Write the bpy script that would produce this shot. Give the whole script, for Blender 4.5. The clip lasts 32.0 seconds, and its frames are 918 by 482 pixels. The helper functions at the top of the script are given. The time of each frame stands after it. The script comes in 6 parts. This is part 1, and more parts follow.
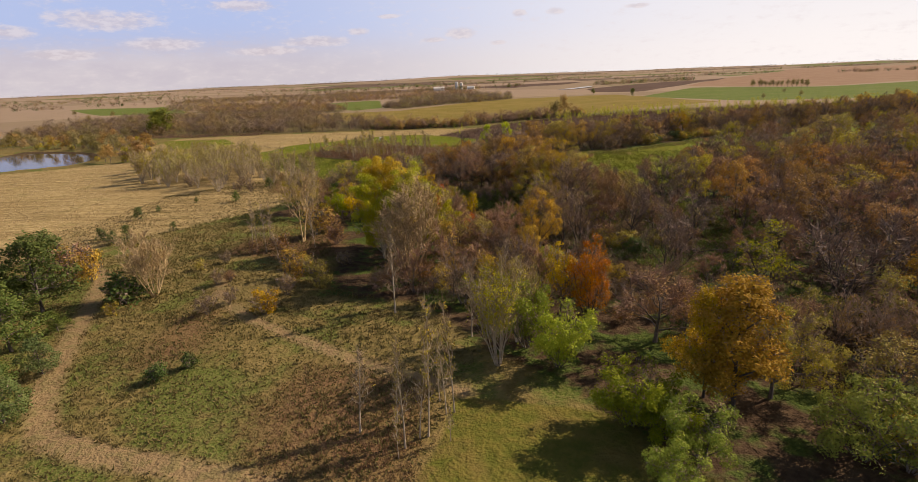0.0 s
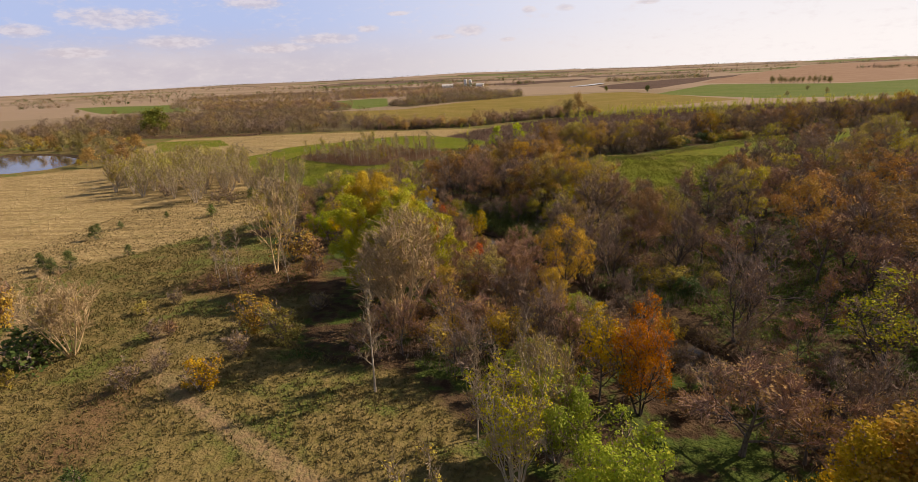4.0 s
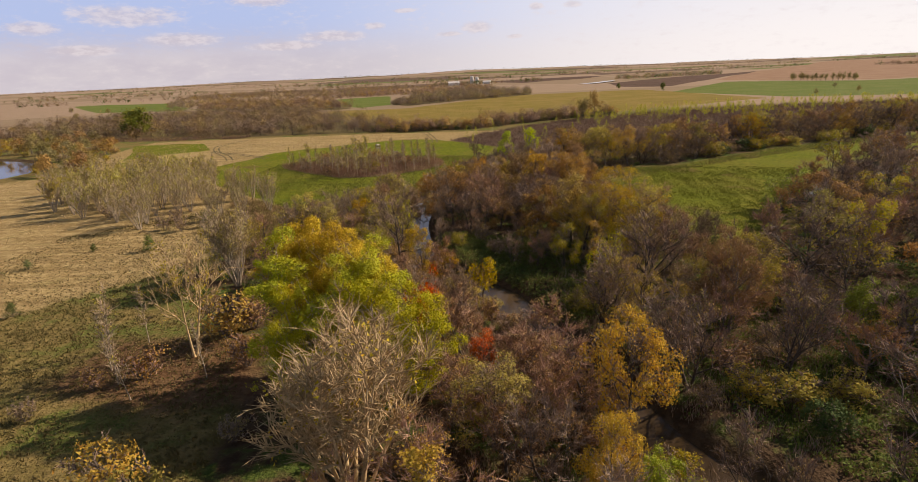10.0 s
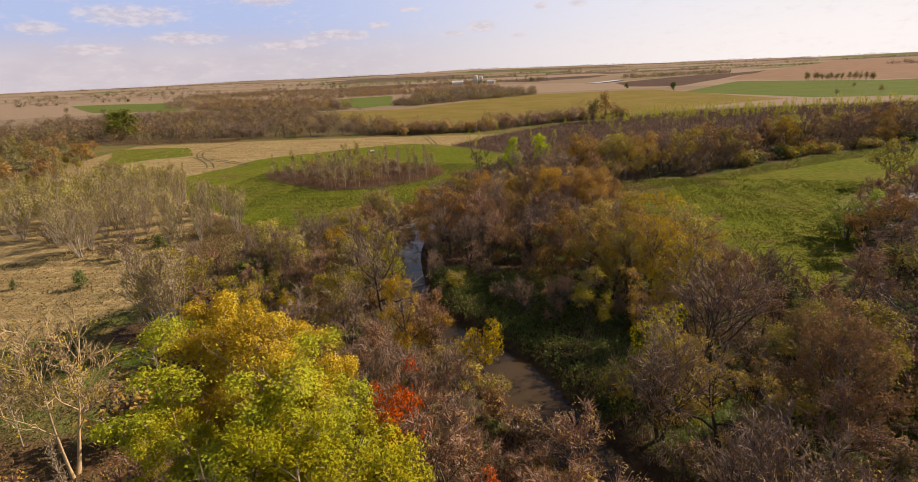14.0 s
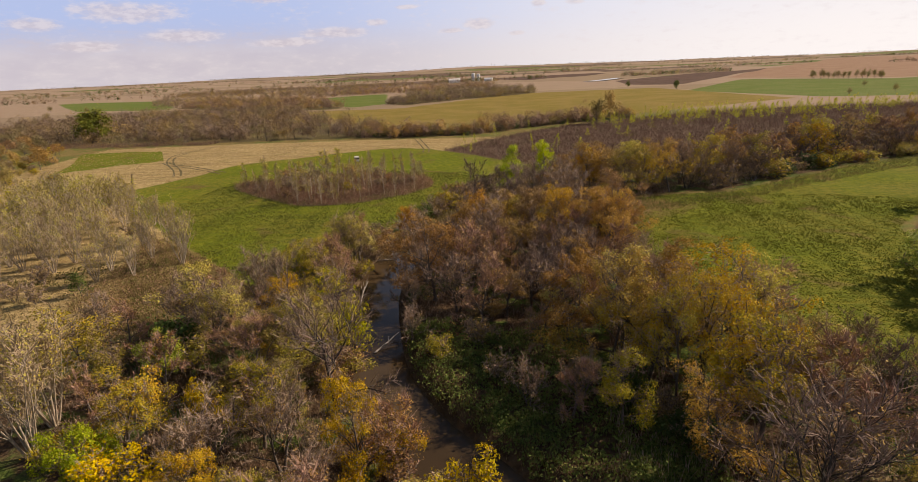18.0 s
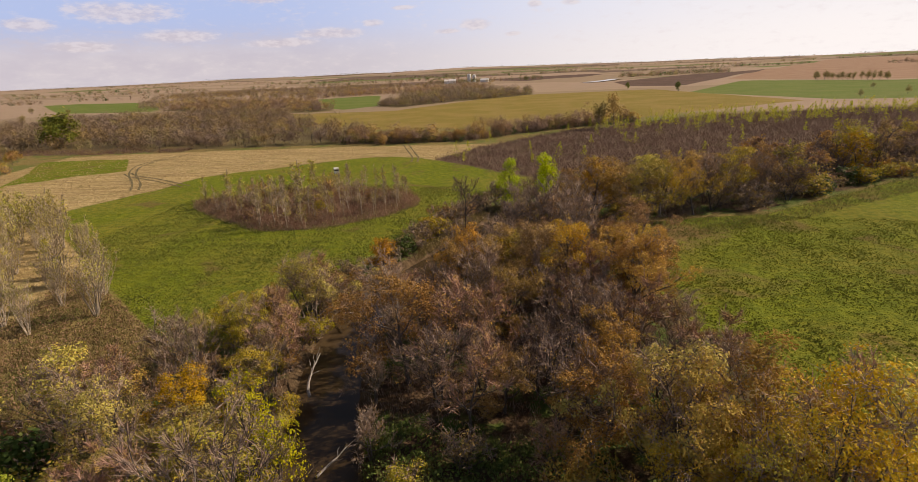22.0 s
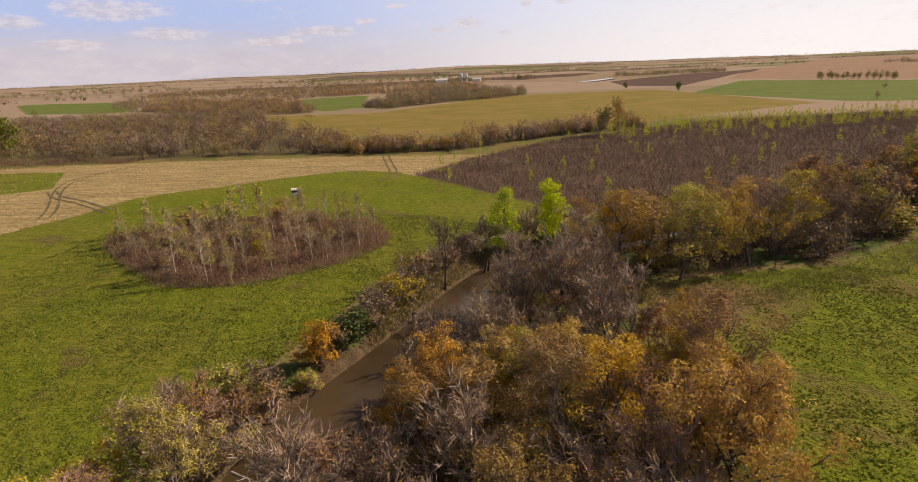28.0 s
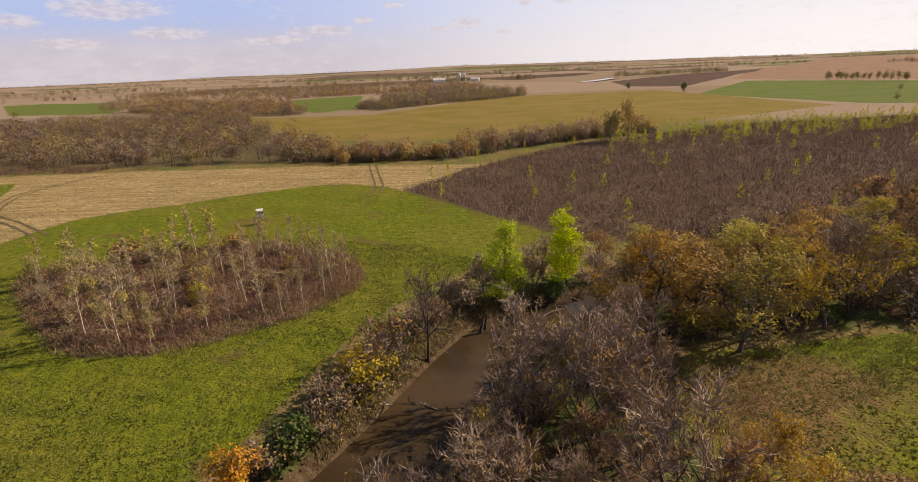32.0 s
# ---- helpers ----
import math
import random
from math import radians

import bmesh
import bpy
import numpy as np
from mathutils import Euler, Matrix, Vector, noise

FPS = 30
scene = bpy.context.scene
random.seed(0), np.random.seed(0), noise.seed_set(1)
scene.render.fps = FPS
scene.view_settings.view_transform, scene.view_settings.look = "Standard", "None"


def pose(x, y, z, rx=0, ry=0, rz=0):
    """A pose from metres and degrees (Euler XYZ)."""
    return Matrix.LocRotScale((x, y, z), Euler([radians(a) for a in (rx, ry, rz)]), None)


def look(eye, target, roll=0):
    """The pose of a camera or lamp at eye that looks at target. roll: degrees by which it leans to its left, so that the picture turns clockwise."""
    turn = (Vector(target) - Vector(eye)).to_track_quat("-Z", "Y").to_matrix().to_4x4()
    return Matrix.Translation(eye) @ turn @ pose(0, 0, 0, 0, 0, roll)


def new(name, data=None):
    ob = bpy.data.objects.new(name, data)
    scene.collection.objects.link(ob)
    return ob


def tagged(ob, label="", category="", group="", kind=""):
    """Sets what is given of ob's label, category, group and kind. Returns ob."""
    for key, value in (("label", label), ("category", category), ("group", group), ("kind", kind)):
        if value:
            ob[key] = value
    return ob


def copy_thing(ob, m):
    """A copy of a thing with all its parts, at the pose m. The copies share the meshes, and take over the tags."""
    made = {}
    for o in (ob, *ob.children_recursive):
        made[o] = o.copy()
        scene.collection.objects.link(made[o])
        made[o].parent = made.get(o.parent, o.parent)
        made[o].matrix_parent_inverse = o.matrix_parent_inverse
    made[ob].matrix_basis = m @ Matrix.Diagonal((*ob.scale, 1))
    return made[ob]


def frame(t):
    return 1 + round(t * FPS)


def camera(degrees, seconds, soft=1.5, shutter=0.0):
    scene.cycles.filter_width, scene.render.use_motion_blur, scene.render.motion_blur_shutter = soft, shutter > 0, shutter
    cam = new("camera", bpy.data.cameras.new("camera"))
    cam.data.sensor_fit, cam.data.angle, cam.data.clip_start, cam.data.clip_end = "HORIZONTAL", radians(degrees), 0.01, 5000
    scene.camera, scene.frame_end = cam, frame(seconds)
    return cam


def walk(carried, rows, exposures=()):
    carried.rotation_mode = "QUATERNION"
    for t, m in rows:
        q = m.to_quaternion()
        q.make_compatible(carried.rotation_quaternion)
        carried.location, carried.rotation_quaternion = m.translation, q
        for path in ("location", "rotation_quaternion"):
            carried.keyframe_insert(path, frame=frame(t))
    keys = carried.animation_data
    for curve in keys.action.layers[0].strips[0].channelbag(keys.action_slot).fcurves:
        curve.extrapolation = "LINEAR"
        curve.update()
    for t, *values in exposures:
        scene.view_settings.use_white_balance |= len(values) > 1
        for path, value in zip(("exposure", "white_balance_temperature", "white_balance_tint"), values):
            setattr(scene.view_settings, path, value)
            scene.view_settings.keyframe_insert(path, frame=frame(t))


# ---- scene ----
cam = camera(80.8, 32.0, soft=0.7)
PATH = [
    (0, (1.266, -25.684, 28.786), (1.2155, -23.7706, 28.207), -2.40),
    (1, (1.41, -20.815, 28.764), (1.3482, -18.9021, 28.1841), -2.43),
    (2, (1.505, -16.069, 28.746), (1.4332, -14.1573, 28.1641), -2.46),
    (3, (1.562, -11.413, 28.731), (1.4832, -9.5018, 28.1462), -2.49),
    (4, (1.591, -6.816, 28.718), (1.508, -4.906, 28.1307), -2.51),
    (5, (1.602, -2.254, 28.709), (1.5155, -0.3452, 28.1183), -2.53),
    (6, (1.601, 2.293, 28.703), (1.5125, 4.2008, 28.1096), -2.55),
    (7, (1.597, 6.841, 28.7), (1.505, 8.7481, 28.105), -2.56),
    (8, (1.595, 11.402, 28.7), (1.4982, 13.3088, 28.1045), -2.57),
    (9, (1.599, 15.985, 28.703), (1.497, 17.8916, 28.1078), -2.57),
    (10, (1.612, 20.596, 28.71), (1.5054, 22.5023, 28.1144), -2.58),
    (11, (1.639, 25.237, 28.719), (1.5266, 27.1435, 28.124), -2.58),
    (12, (1.68, 29.91, 28.731), (1.5633, 31.8161, 28.1362), -2.58),
    (13, (1.736, 34.613, 28.746), (1.6171, 36.5187, 28.1507), -2.57),
    (14, (1.81, 39.344, 28.765), (1.6889, 41.2485, 28.1674), -2.57),
    (15, (1.899, 44.097, 28.786), (1.7788, 46.0013, 28.1866), -2.56),
    (16, (2.005, 48.869, 28.81), (1.8861, 50.7723, 28.2085), -2.55),
    (17, (2.126, 53.653, 28.838), (2.0098, 55.5561, 28.2335), -2.54),
    (18, (2.261, 58.444, 28.868), (2.1481, 60.347, 28.262), -2.53),
    (19, (2.408, 63.237, 28.901), (2.2992, 65.1396, 28.2944), -2.52),
    (20, (2.567, 68.026, 28.937), (2.461, 69.9291, 28.3306), -2.51),
    (21, (2.734, 72.808, 28.977), (2.6316, 74.7114, 28.3708), -2.49),
    (22, (2.909, 77.58, 29.019), (2.8092, 79.4836, 28.4146), -2.48),
    (23, (3.089, 82.34, 29.064), (2.9922, 84.2446, 28.4614), -2.46),
    (24, (3.273, 87.09, 29.112), (3.1793, 88.9949, 28.5107), -2.45),
    (25, (3.46, 91.832, 29.163), (3.3696, 93.7378, 28.5619), -2.44),
    (26, (3.648, 96.574, 29.217), (3.5621, 98.4791, 28.6144), -2.42),
    (27, (3.836, 101.323, 29.273), (3.7562, 103.2278, 28.6681), -2.41),
    (28, (4.025, 106.093, 29.333), (3.9512, 107.9964, 28.7234), -2.39),
    (29, (4.214, 110.899, 29.396), (4.1461, 112.8016, 28.7812), -2.38),
    (30, (4.403, 115.763, 29.461), (4.3401, 117.6643, 28.8431), -2.37),
    (31, (4.595, 120.709, 29.529), (4.5324, 122.6102, 28.9114), -2.36),
    (32, (4.791, 125.767, 29.6), (4.722, 127.6698, 28.9885), -2.35),
]
walk(cam, [(t, look(eye, target, roll)) for t, eye, target, roll in PATH],
     exposures=[(0, 0.33, 6750, 16), (32, 0.33, 6750, 16)])

# ---- light ----
SUN_AZ, SUN_EL = 67.0, 34.5      # degrees clockwise from +y, degrees above the horizon
_az, _el = radians(SUN_AZ), radians(SUN_EL)
TO_SUN = Vector((math.sin(_az) * math.cos(_el), math.cos(_az) * math.cos(_el), math.sin(_el)))

sun = new("sun", bpy.data.lights.new("sun", "SUN"))
sun.data.energy, sun.data.angle, sun.data.color = 4.4, radians(0.6), (1.0, 0.86, 0.70)
sun.matrix_world = look((0, 0, 300), Vector((0, 0, 300)) - TO_SUN)


class Nodes:
    """A short way to write node trees."""

    def __init__(self, tree):
        self.t = tree
        tree.nodes.clear()

    def add(self, kind, ins=None, **props):
        n = self.t.nodes.new(kind)
        if "operation" in props:
            n.operation = props["operation"]
        if "data_type" in props:
            n.data_type, n.blend_type = props["data_type"], props["blend_type"]
        if "interpolation_type" in props:
            n.interpolation_type = props["interpolation_type"]
        if "attribute_name" in props:
            n.attribute_name = props["attribute_name"]
        if "distance" in props:
            n.distance = props["distance"]
        for k, v in (ins or {}).items():
            self.put(n.inputs[k], v)
        return n

    def put(self, socket, v):
        if isinstance(v, bpy.types.NodeSocket):
            self.t.links.new(v, socket)
        else:
            if isinstance(v, (tuple, list)) and len(v) == 3 and socket.type == "RGBA":
                v = (*v, 1.0)
            socket.default_value = v

    def math(self, op, a, b=0.0, c=0.0, clamp=False):
        n = self.add("ShaderNodeMath", {0: a, 1: b, 2: c}, operation=op)
        n.use_clamp = clamp
        return n.outputs[0]

    def vmath(self, op, a, b=(0, 0, 0)):
        return self.add("ShaderNodeVectorMath", {0: a, 1: b}, operation=op).outputs[0]

    def mix(self, f, a, b, blend="MIX"):
        n = self.add("ShaderNodeMix", data_type="RGBA", blend_type=blend)
        self.put(n.inputs[0], f)
        self.put(n.inputs[6], a)
        self.put(n.inputs[7], b)
        return n.outputs[2]

    def noise(self, vec, scale, detail=3.0, rough=0.55, dist=0.0):
        return self.add("ShaderNodeTexNoise", {"Vector": vec, "Scale": scale, "Detail": detail, "Roughness": rough, "Distortion": dist}).outputs[0]

    def ramp(self, f, lo, hi):
        n = self.add("ShaderNodeMapRange", {0: f, 1: lo, 2: hi, 3: 0.0, 4: 1.0}, interpolation_type="SMOOTHSTEP")
        n.clamp = True
        return n.outputs[0]


# fair weather clouds low over the horizon: bearing and height in degrees, width and depth in degrees
PUFFS = [(-32.0, 5.8, 4.2, 0.85), (-28.0, 3.9, 3.2, 0.55), (-20.8, 7.1, 2.8, 0.5), (-10.5, 4.7, 1.0, 0.34), (-14.6, 3.9, 3.1, 0.5), (-0.5, 4.2, 1.5, 0.6), (5.3, 5.8, 0.65, 0.32), (8.9, 5.8, 0.95, 0.36),
         (-38.8, 4.8, 1.8, 0.52), (-35.6, 3.1, 2.6, 0.42), (16.5, 5.8, 1.1, 0.22), (3.2, 3.2, 0.8, 0.22), (-7.6, 6.0, 1.0, 0.2), (-19.0, 3.15, 3.2, 0.42), (-3.1, 3.7, 1.2, 0.25)]


def build_world():
    world = bpy.data.worlds.new("sky")
    scene.world = world
    world.use_nodes = True
    n = Nodes(world.node_tree)
    sky = n.add("ShaderNodeTexSky")
    sky.sky_type, sky.sun_disc, sky.sun_elevation, sky.sun_rotation, sky.altitude = "NISHITA", False, _el, _az, 300.0
    sky.air_density, sky.dust_density, sky.ozone_density = 1.0, 1.2, 1.0
    way = n.add("ShaderNodeTexCoord").outputs["Generated"]
    xyz = n.add("ShaderNodeSeparateXYZ", {0: way})
    x, y, up = xyz.outputs
    az = n.math("MULTIPLY", n.math("ARCTAN2", x, y), 57.296)
    el = n.math("MULTIPLY", n.math("ARCSINE", up), 57.296)
    toward = n.math("ADD", n.math("MULTIPLY", x, 0.88), n.math("MULTIPLY", y, 0.47))
    glow = n.ramp(toward, 0.05, 0.97)
    # hazy air near the horizon, brighter towards the sun
    haze = n.mix(glow, (8.3, 8.0, 8.9), (14.5, 14.2, 13.8))
    pale = n.mix(glow, (6.6, 8.3, 12.4), (13.5, 13.5, 13.6))
    c = n.mix(n.ramp(el, 34.0, 8.0), sky.outputs[0], pale)
    c = n.mix(n.ramp(el, 6.0, 0.8), c, haze)
    # broken cloud all round
    at = n.add("ShaderNodeCombineXYZ", {0: n.math("MULTIPLY", az, 0.30), 1: n.math("MULTIPLY", el, 0.75), 2: 0.0}).outputs[0]
    big = n.noise(at, 0.8, 5.0, 0.6)
    fine = n.noise(at, 3.2, 4.0, 0.6)
    body = n.math("ADD", n.math("MULTIPLY", big, 0.5), n.math("MULTIPLY", fine, 0.5))
    bank = n.math("MULTIPLY", n.ramp(n.math("ADD", el, n.math("MULTIPLY", body, 5.0)), 7.2, 4.6), n.math("SUBTRACT", 1.0, n.ramp(az, -32.0, 4.0)))
    c = n.mix(n.math("MULTIPLY", bank, 0.75), c, n.mix(n.ramp(big, 0.35, 0.65), (9.0, 8.5, 9.3), (10.1, 9.6, 10.0)))
    puff = 0.0
    for pa, pe, pw, ph in PUFFS:
        dx = n.math("DIVIDE", n.math("SUBTRACT", az, pa), pw * 1.25)
        dy = n.math("DIVIDE", n.math("SUBTRACT", el, pe), ph * 1.25)
        r = n.math("ADD", n.math("MULTIPLY", dx, dx), n.math("MULTIPLY", dy, dy))
        puff = n.math("MAXIMUM", puff, n.math("SUBTRACT", 1.0, r))
    edge = n.math("ADD", puff, n.math("MULTIPLY", n.math("SUBTRACT", body, 0.5), 2.6))
    lit = n.mix(n.ramp(fine, 0.38, 0.62), (9.2, 8.4, 8.9), (11.4, 10.6, 10.7))
    c = n.mix(n.math("MULTIPLY", n.ramp(edge, 0.0, 0.95), 0.68), c, lit)
    bg = n.add("ShaderNodeBackground", {"Color": c, "Strength": 0.053})
    n.add("ShaderNodeOutputWorld", {0: bg.outputs[0]})


build_world()


# ---- materials ----
def material(name):
    m = bpy.data.materials.new(name)
    m.use_nodes = True
    return m, Nodes(m.node_tree)


def finish(n, color, rough=0.85, bump=None, strength=0.4, distance=0.1, translucent=0.0, spec=0.25, metallic=0.0):
    p = n.add("ShaderNodeBsdfPrincipled", {"Base Color": color, "Roughness": rough, "Metallic": metallic, "Specular IOR Level": spec})
    if bump is not None:
        b = n.add("ShaderNodeBump", {"Height": bump, "Strength": strength, "Distance": distance})
        n.t.links.new(b.outputs[0], p.inputs["Normal"])
    out = p.outputs[0]
    if translucent:
        tr = n.add("ShaderNodeBsdfTranslucent", {"Color": color})
        out = n.add("ShaderNodeMixShader", {0: translucent, 1: out, 2: tr.outputs[0]}).outputs[0]
    n.add("ShaderNodeOutputMaterial", {0: out})


def leaf_material(name, a, b, c, patch=0.25, fleck=1.0):
    """Leaves: colour a to b from leaf to leaf and over the crown, with some of c."""
    m, n = material(name)
    isl = n.add("ShaderNodeNewGeometry").outputs["Random Per Island"]
    rnd = n.add("ShaderNodeObjectInfo").outputs["Random"]
    pos = n.add("ShaderNodeTexCoord").outputs["Object"]
    blot = n.noise(n.vmath("ADD", pos, n.add("ShaderNodeCombineXYZ", {0: n.math("MULTIPLY", rnd, 50.0), 1: 0.0, 2: 0.0}).outputs[0]), patch, 2.0)
    clot = n.noise(pos, 1.7, 1.0)
    f = n.math("ADD", n.math("MULTIPLY", isl, 0.25), n.math("ADD", n.math("MULTIPLY", n.ramp(blot, 0.35, 0.65), 0.4), n.math("MULTIPLY", n.ramp(clot, 0.35, 0.65), 0.35)))
    col = n.mix(f, a, b)
    odd = n.math("GREATER_THAN", n.math("FRACT", n.math("MULTIPLY", isl, 17.31)), 0.82)
    col = n.mix(n.math("MULTIPLY", odd, 0.55 * fleck), col, c)
    hsv = n.add("ShaderNodeHueSaturation", {"Hue": n.math("ADD", n.math("MULTIPLY", rnd, 0.02), 0.49), "Saturation": n.math("ADD", n.math("MULTIPLY", n.math("FRACT", n.math("MULTIPLY", rnd, 7.7)), 0.18), 0.93),
                                         "Value": n.math("ADD", n.math("MULTIPLY", n.math("FRACT", n.math("MULTIPLY", rnd, 13.3)), 0.4), 0.8), "Fac": 1.0, "Color": col})
    finish(n, hsv.outputs[0], 0.7, translucent=0.27, spec=0.08)
    return m


def bark_material(name, a, b, rough=0.9):
    m, n = material(name)
    pos = n.add("ShaderNodeTexCoord").outputs["Object"]
    rnd = n.add("ShaderNodeObjectInfo").outputs["Random"]
    st = n.add("ShaderNodeMapping", {"Vector": pos, "Scale": (6.0, 6.0, 1.2)}).outputs[0]
    v = n.noise(st, 1.6, 4.0, 0.65)
    w = n.noise(pos, 0.5, 2.0)
    col = n.mix(n.ramp(v, 0.3, 0.7), a, b)
    col = n.mix(n.math("MULTIPLY", n.ramp(w, 0.5, 0.75), 0.4), col, (0.10, 0.11, 0.07))
    hsv = n.add("ShaderNodeHueSaturation", {"Hue": 0.5, "Saturation": 1.0, "Value": n.math("ADD", n.math("MULTIPLY", rnd, 0.4), 0.8), "Fac": 1.0, "Color": col})
    finish(n, hsv.outputs[0], rough, bump=v, strength=0.5, distance=0.03)
    return m


BARK = bark_material("grey_brown_bark", (0.085, 0.068, 0.055), (0.20, 0.165, 0.135))
DARK_BARK = bark_material("dark_bark", (0.05, 0.04, 0.033), (0.12, 0.098, 0.08))
PALE_BARK = bark_material("pale_bark", (0.32, 0.255, 0.175), (0.53, 0.44, 0.32))
TWIG = bark_material("brown_twigs", (0.264, 0.190, 0.134), (0.444, 0.324, 0.228))
DARK_TWIG = bark_material("dark_twigs", (0.160, 0.110, 0.080), (0.312, 0.220, 0.160))
RED_TWIG = bark_material("russet_twigs", (0.288, 0.168, 0.114), (0.480, 0.300, 0.204))
PALE_TWIG = bark_material("pale_twigs", (0.31, 0.225, 0.13), (0.44, 0.335, 0.205))
STRAW_TWIG = bark_material("straw_twigs", (0.41, 0.285, 0.14), (0.56, 0.415, 0.22))


def thicket_material(name, a, b, c, d):
    """Dense bare stems seen as one mass: colours drift over tens of metres and from stem to stem."""
    m, n = material(name)
    pos = n.add("ShaderNodeNewGeometry").outputs["Position"]
    isl = n.add("ShaderNodeNewGeometry").outputs["Random Per Island"]
    col = n.mix(n.ramp(n.noise(n.vmath("MULTIPLY", pos, (0.05, 0.11, 0.0)), 1.0, 4.0, 0.6), 0.4, 0.6), a, b)
    col = n.mix(n.ramp(n.noise(pos, 0.16, 3.0, 0.6), 0.5, 0.66), col, c)
    col = n.mix(n.math("MULTIPLY", n.math("GREATER_THAN", isl, 0.72), 0.7), col, d)
    finish(n, col, 0.9, translucent=0.1, spec=0.08)
    return m


THICKET = thicket_material("thicket_twigs", (0.149, 0.090, 0.068), (0.220, 0.138, 0.099), (0.187, 0.149, 0.083), (0.297, 0.198, 0.143))
GROVE_TWIG = thicket_material("grove_twigs", (0.260, 0.150, 0.098), (0.351, 0.215, 0.143), (0.299, 0.234, 0.117), (0.468, 0.325, 0.215))
DEADWOOD = bark_material("bleached_deadwood", (0.26, 0.22, 0.18), (0.45, 0.40, 0.34))

GOLD = leaf_material("golden_leaves", (0.46, 0.295, 0.045), (0.57, 0.41, 0.064), (0.354, 0.153, 0.0354))
ORANGE = leaf_material("orange_leaves", (0.455, 0.242, 0.05), (0.545, 0.338, 0.062), (0.354, 0.153, 0.0413))
RUST = leaf_material("rust_leaves", (0.335, 0.190, 0.064), (0.445, 0.295, 0.088), (0.258, 0.129, 0.058))
TAN_LEAF = leaf_material("tan_leaves", (0.33, 0.236, 0.1), (0.425, 0.319, 0.118), (0.283, 0.153, 0.0708))
OLIVE = leaf_material("olive_leaves", (0.341, 0.292, 0.057), (0.506, 0.413, 0.068), (0.528, 0.330, 0.055))
YELLOW = leaf_material("yellow_leaves", (0.60, 0.38, 0.016), (0.55, 0.43, 0.02), (0.58, 0.32, 0.018))
YELLOW_GREEN = leaf_material("yellow_green_leaves", (0.33, 0.37, 0.02), (0.50, 0.44, 0.022), (0.50, 0.37, 0.02))
DEEP_GOLD = leaf_material("deep_gold_leaves", (0.33, 0.195, 0.036), (0.45, 0.30, 0.048), (0.32, 0.24, 0.04))
LIME = leaf_material("lime_leaves", (0.38, 0.47, 0.035), (0.52, 0.55, 0.045), (0.56, 0.50, 0.04))
STAND_LEAF = leaf_material("poplar_stand_leaves", (0.37, 0.315, 0.07), (0.48, 0.405, 0.088), (0.33, 0.35, 0.07))
GREEN = leaf_material("green_leaves", (0.225, 0.285, 0.034), (0.37, 0.41, 0.05), (0.44, 0.40, 0.055))
DARK_GREEN = leaf_material("dark_green_leaves", (0.06, 0.095, 0.03), (0.11, 0.15, 0.045), (0.16, 0.155, 0.055))
NEEDLE = leaf_material("dark_needles", (0.085, 0.125, 0.036), (0.155, 0.19, 0.052), (0.20, 0.19, 0.06))
RED = leaf_material("red_leaves", (0.50, 0.09, 0.03), (0.58, 0.17, 0.04), (0.42, 0.06, 0.03))
RED_ORANGE = leaf_material("red_orange_leaves", (0.46, 0.16, 0.032), (0.56, 0.29, 0.045), (0.34, 0.10, 0.03))
FAR_BROWN = leaf_material("far_brown_crowns", (0.25, 0.165, 0.088), (0.34, 0.235, 0.12), (0.20, 0.135, 0.08), 0.09, 0.25)
FAR_RUST = leaf_material("far_rust_crowns", (0.34, 0.20, 0.08), (0.42, 0.265, 0.10), (0.26, 0.16, 0.08), 0.09, 0.25)
FAR_OLIVE = leaf_material("far_olive_crowns", (0.25, 0.21, 0.085), (0.345, 0.28, 0.105), (0.27, 0.20, 0.08), 0.09, 0.25)
FAR_GOLD = leaf_material("far_gold_crowns", (0.38, 0.25, 0.08), (0.46, 0.315, 0.095), (0.33, 0.21, 0.08), 0.09, 0.25)
FAR_MAUVE = leaf_material("far_mauve_crowns", (0.225, 0.155, 0.108), (0.31, 0.22, 0.155), (0.19, 0.135, 0.10), 0.09, 0.25)
FAR_LEAFY = leaf_material("far_green_crowns", (0.120, 0.148, 0.035), (0.216, 0.228, 0.050), (0.264, 0.228, 0.050))


# ---- plan (metres; x to the right of the flight, y along it) ----
CREEK = [(150, 20), (120, 12), (92, 14), (66, 18), (45, 24), (30, 34), (21, 50), (15, 58), (12, 69), (8, 77), (3, 90), (-4, 97), (-9, 105), (-12.5, 118), (-14.5, 133), (-13, 145), (-8, 154),
         (-2, 165), (4, 179), (10, 187.5), (22, 194), (34, 198), (46, 206), (62, 218), (92, 236), (140, 258), (240, 300)]
OXBOW = [(100, 60), (84, 92), (76, 116), (74, 132), (76, 148), (90, 158), (130, 178)]
MEADOW = [(-30, 127), (-49, 146), (-86, 182), (-102, 190), (-97, 210), (-90, 226), (-87, 243), (-58, 262), (-36, 273), (-21, 269), (-2, 248), (18, 222), (12, 213), (3, 203), (-7, 190), (-12, 178), (-16, 162), (-21, 150), (-20, 146), (-26, 133)]
GROVE = [(-43, 180), (-55, 190), (-66, 201), (-69, 207), (-56, 215), (-40, 220), (-28, 217), (-17, 211), (-12.5, 199), (-19, 188), (-28, 182), (-34, 179)]
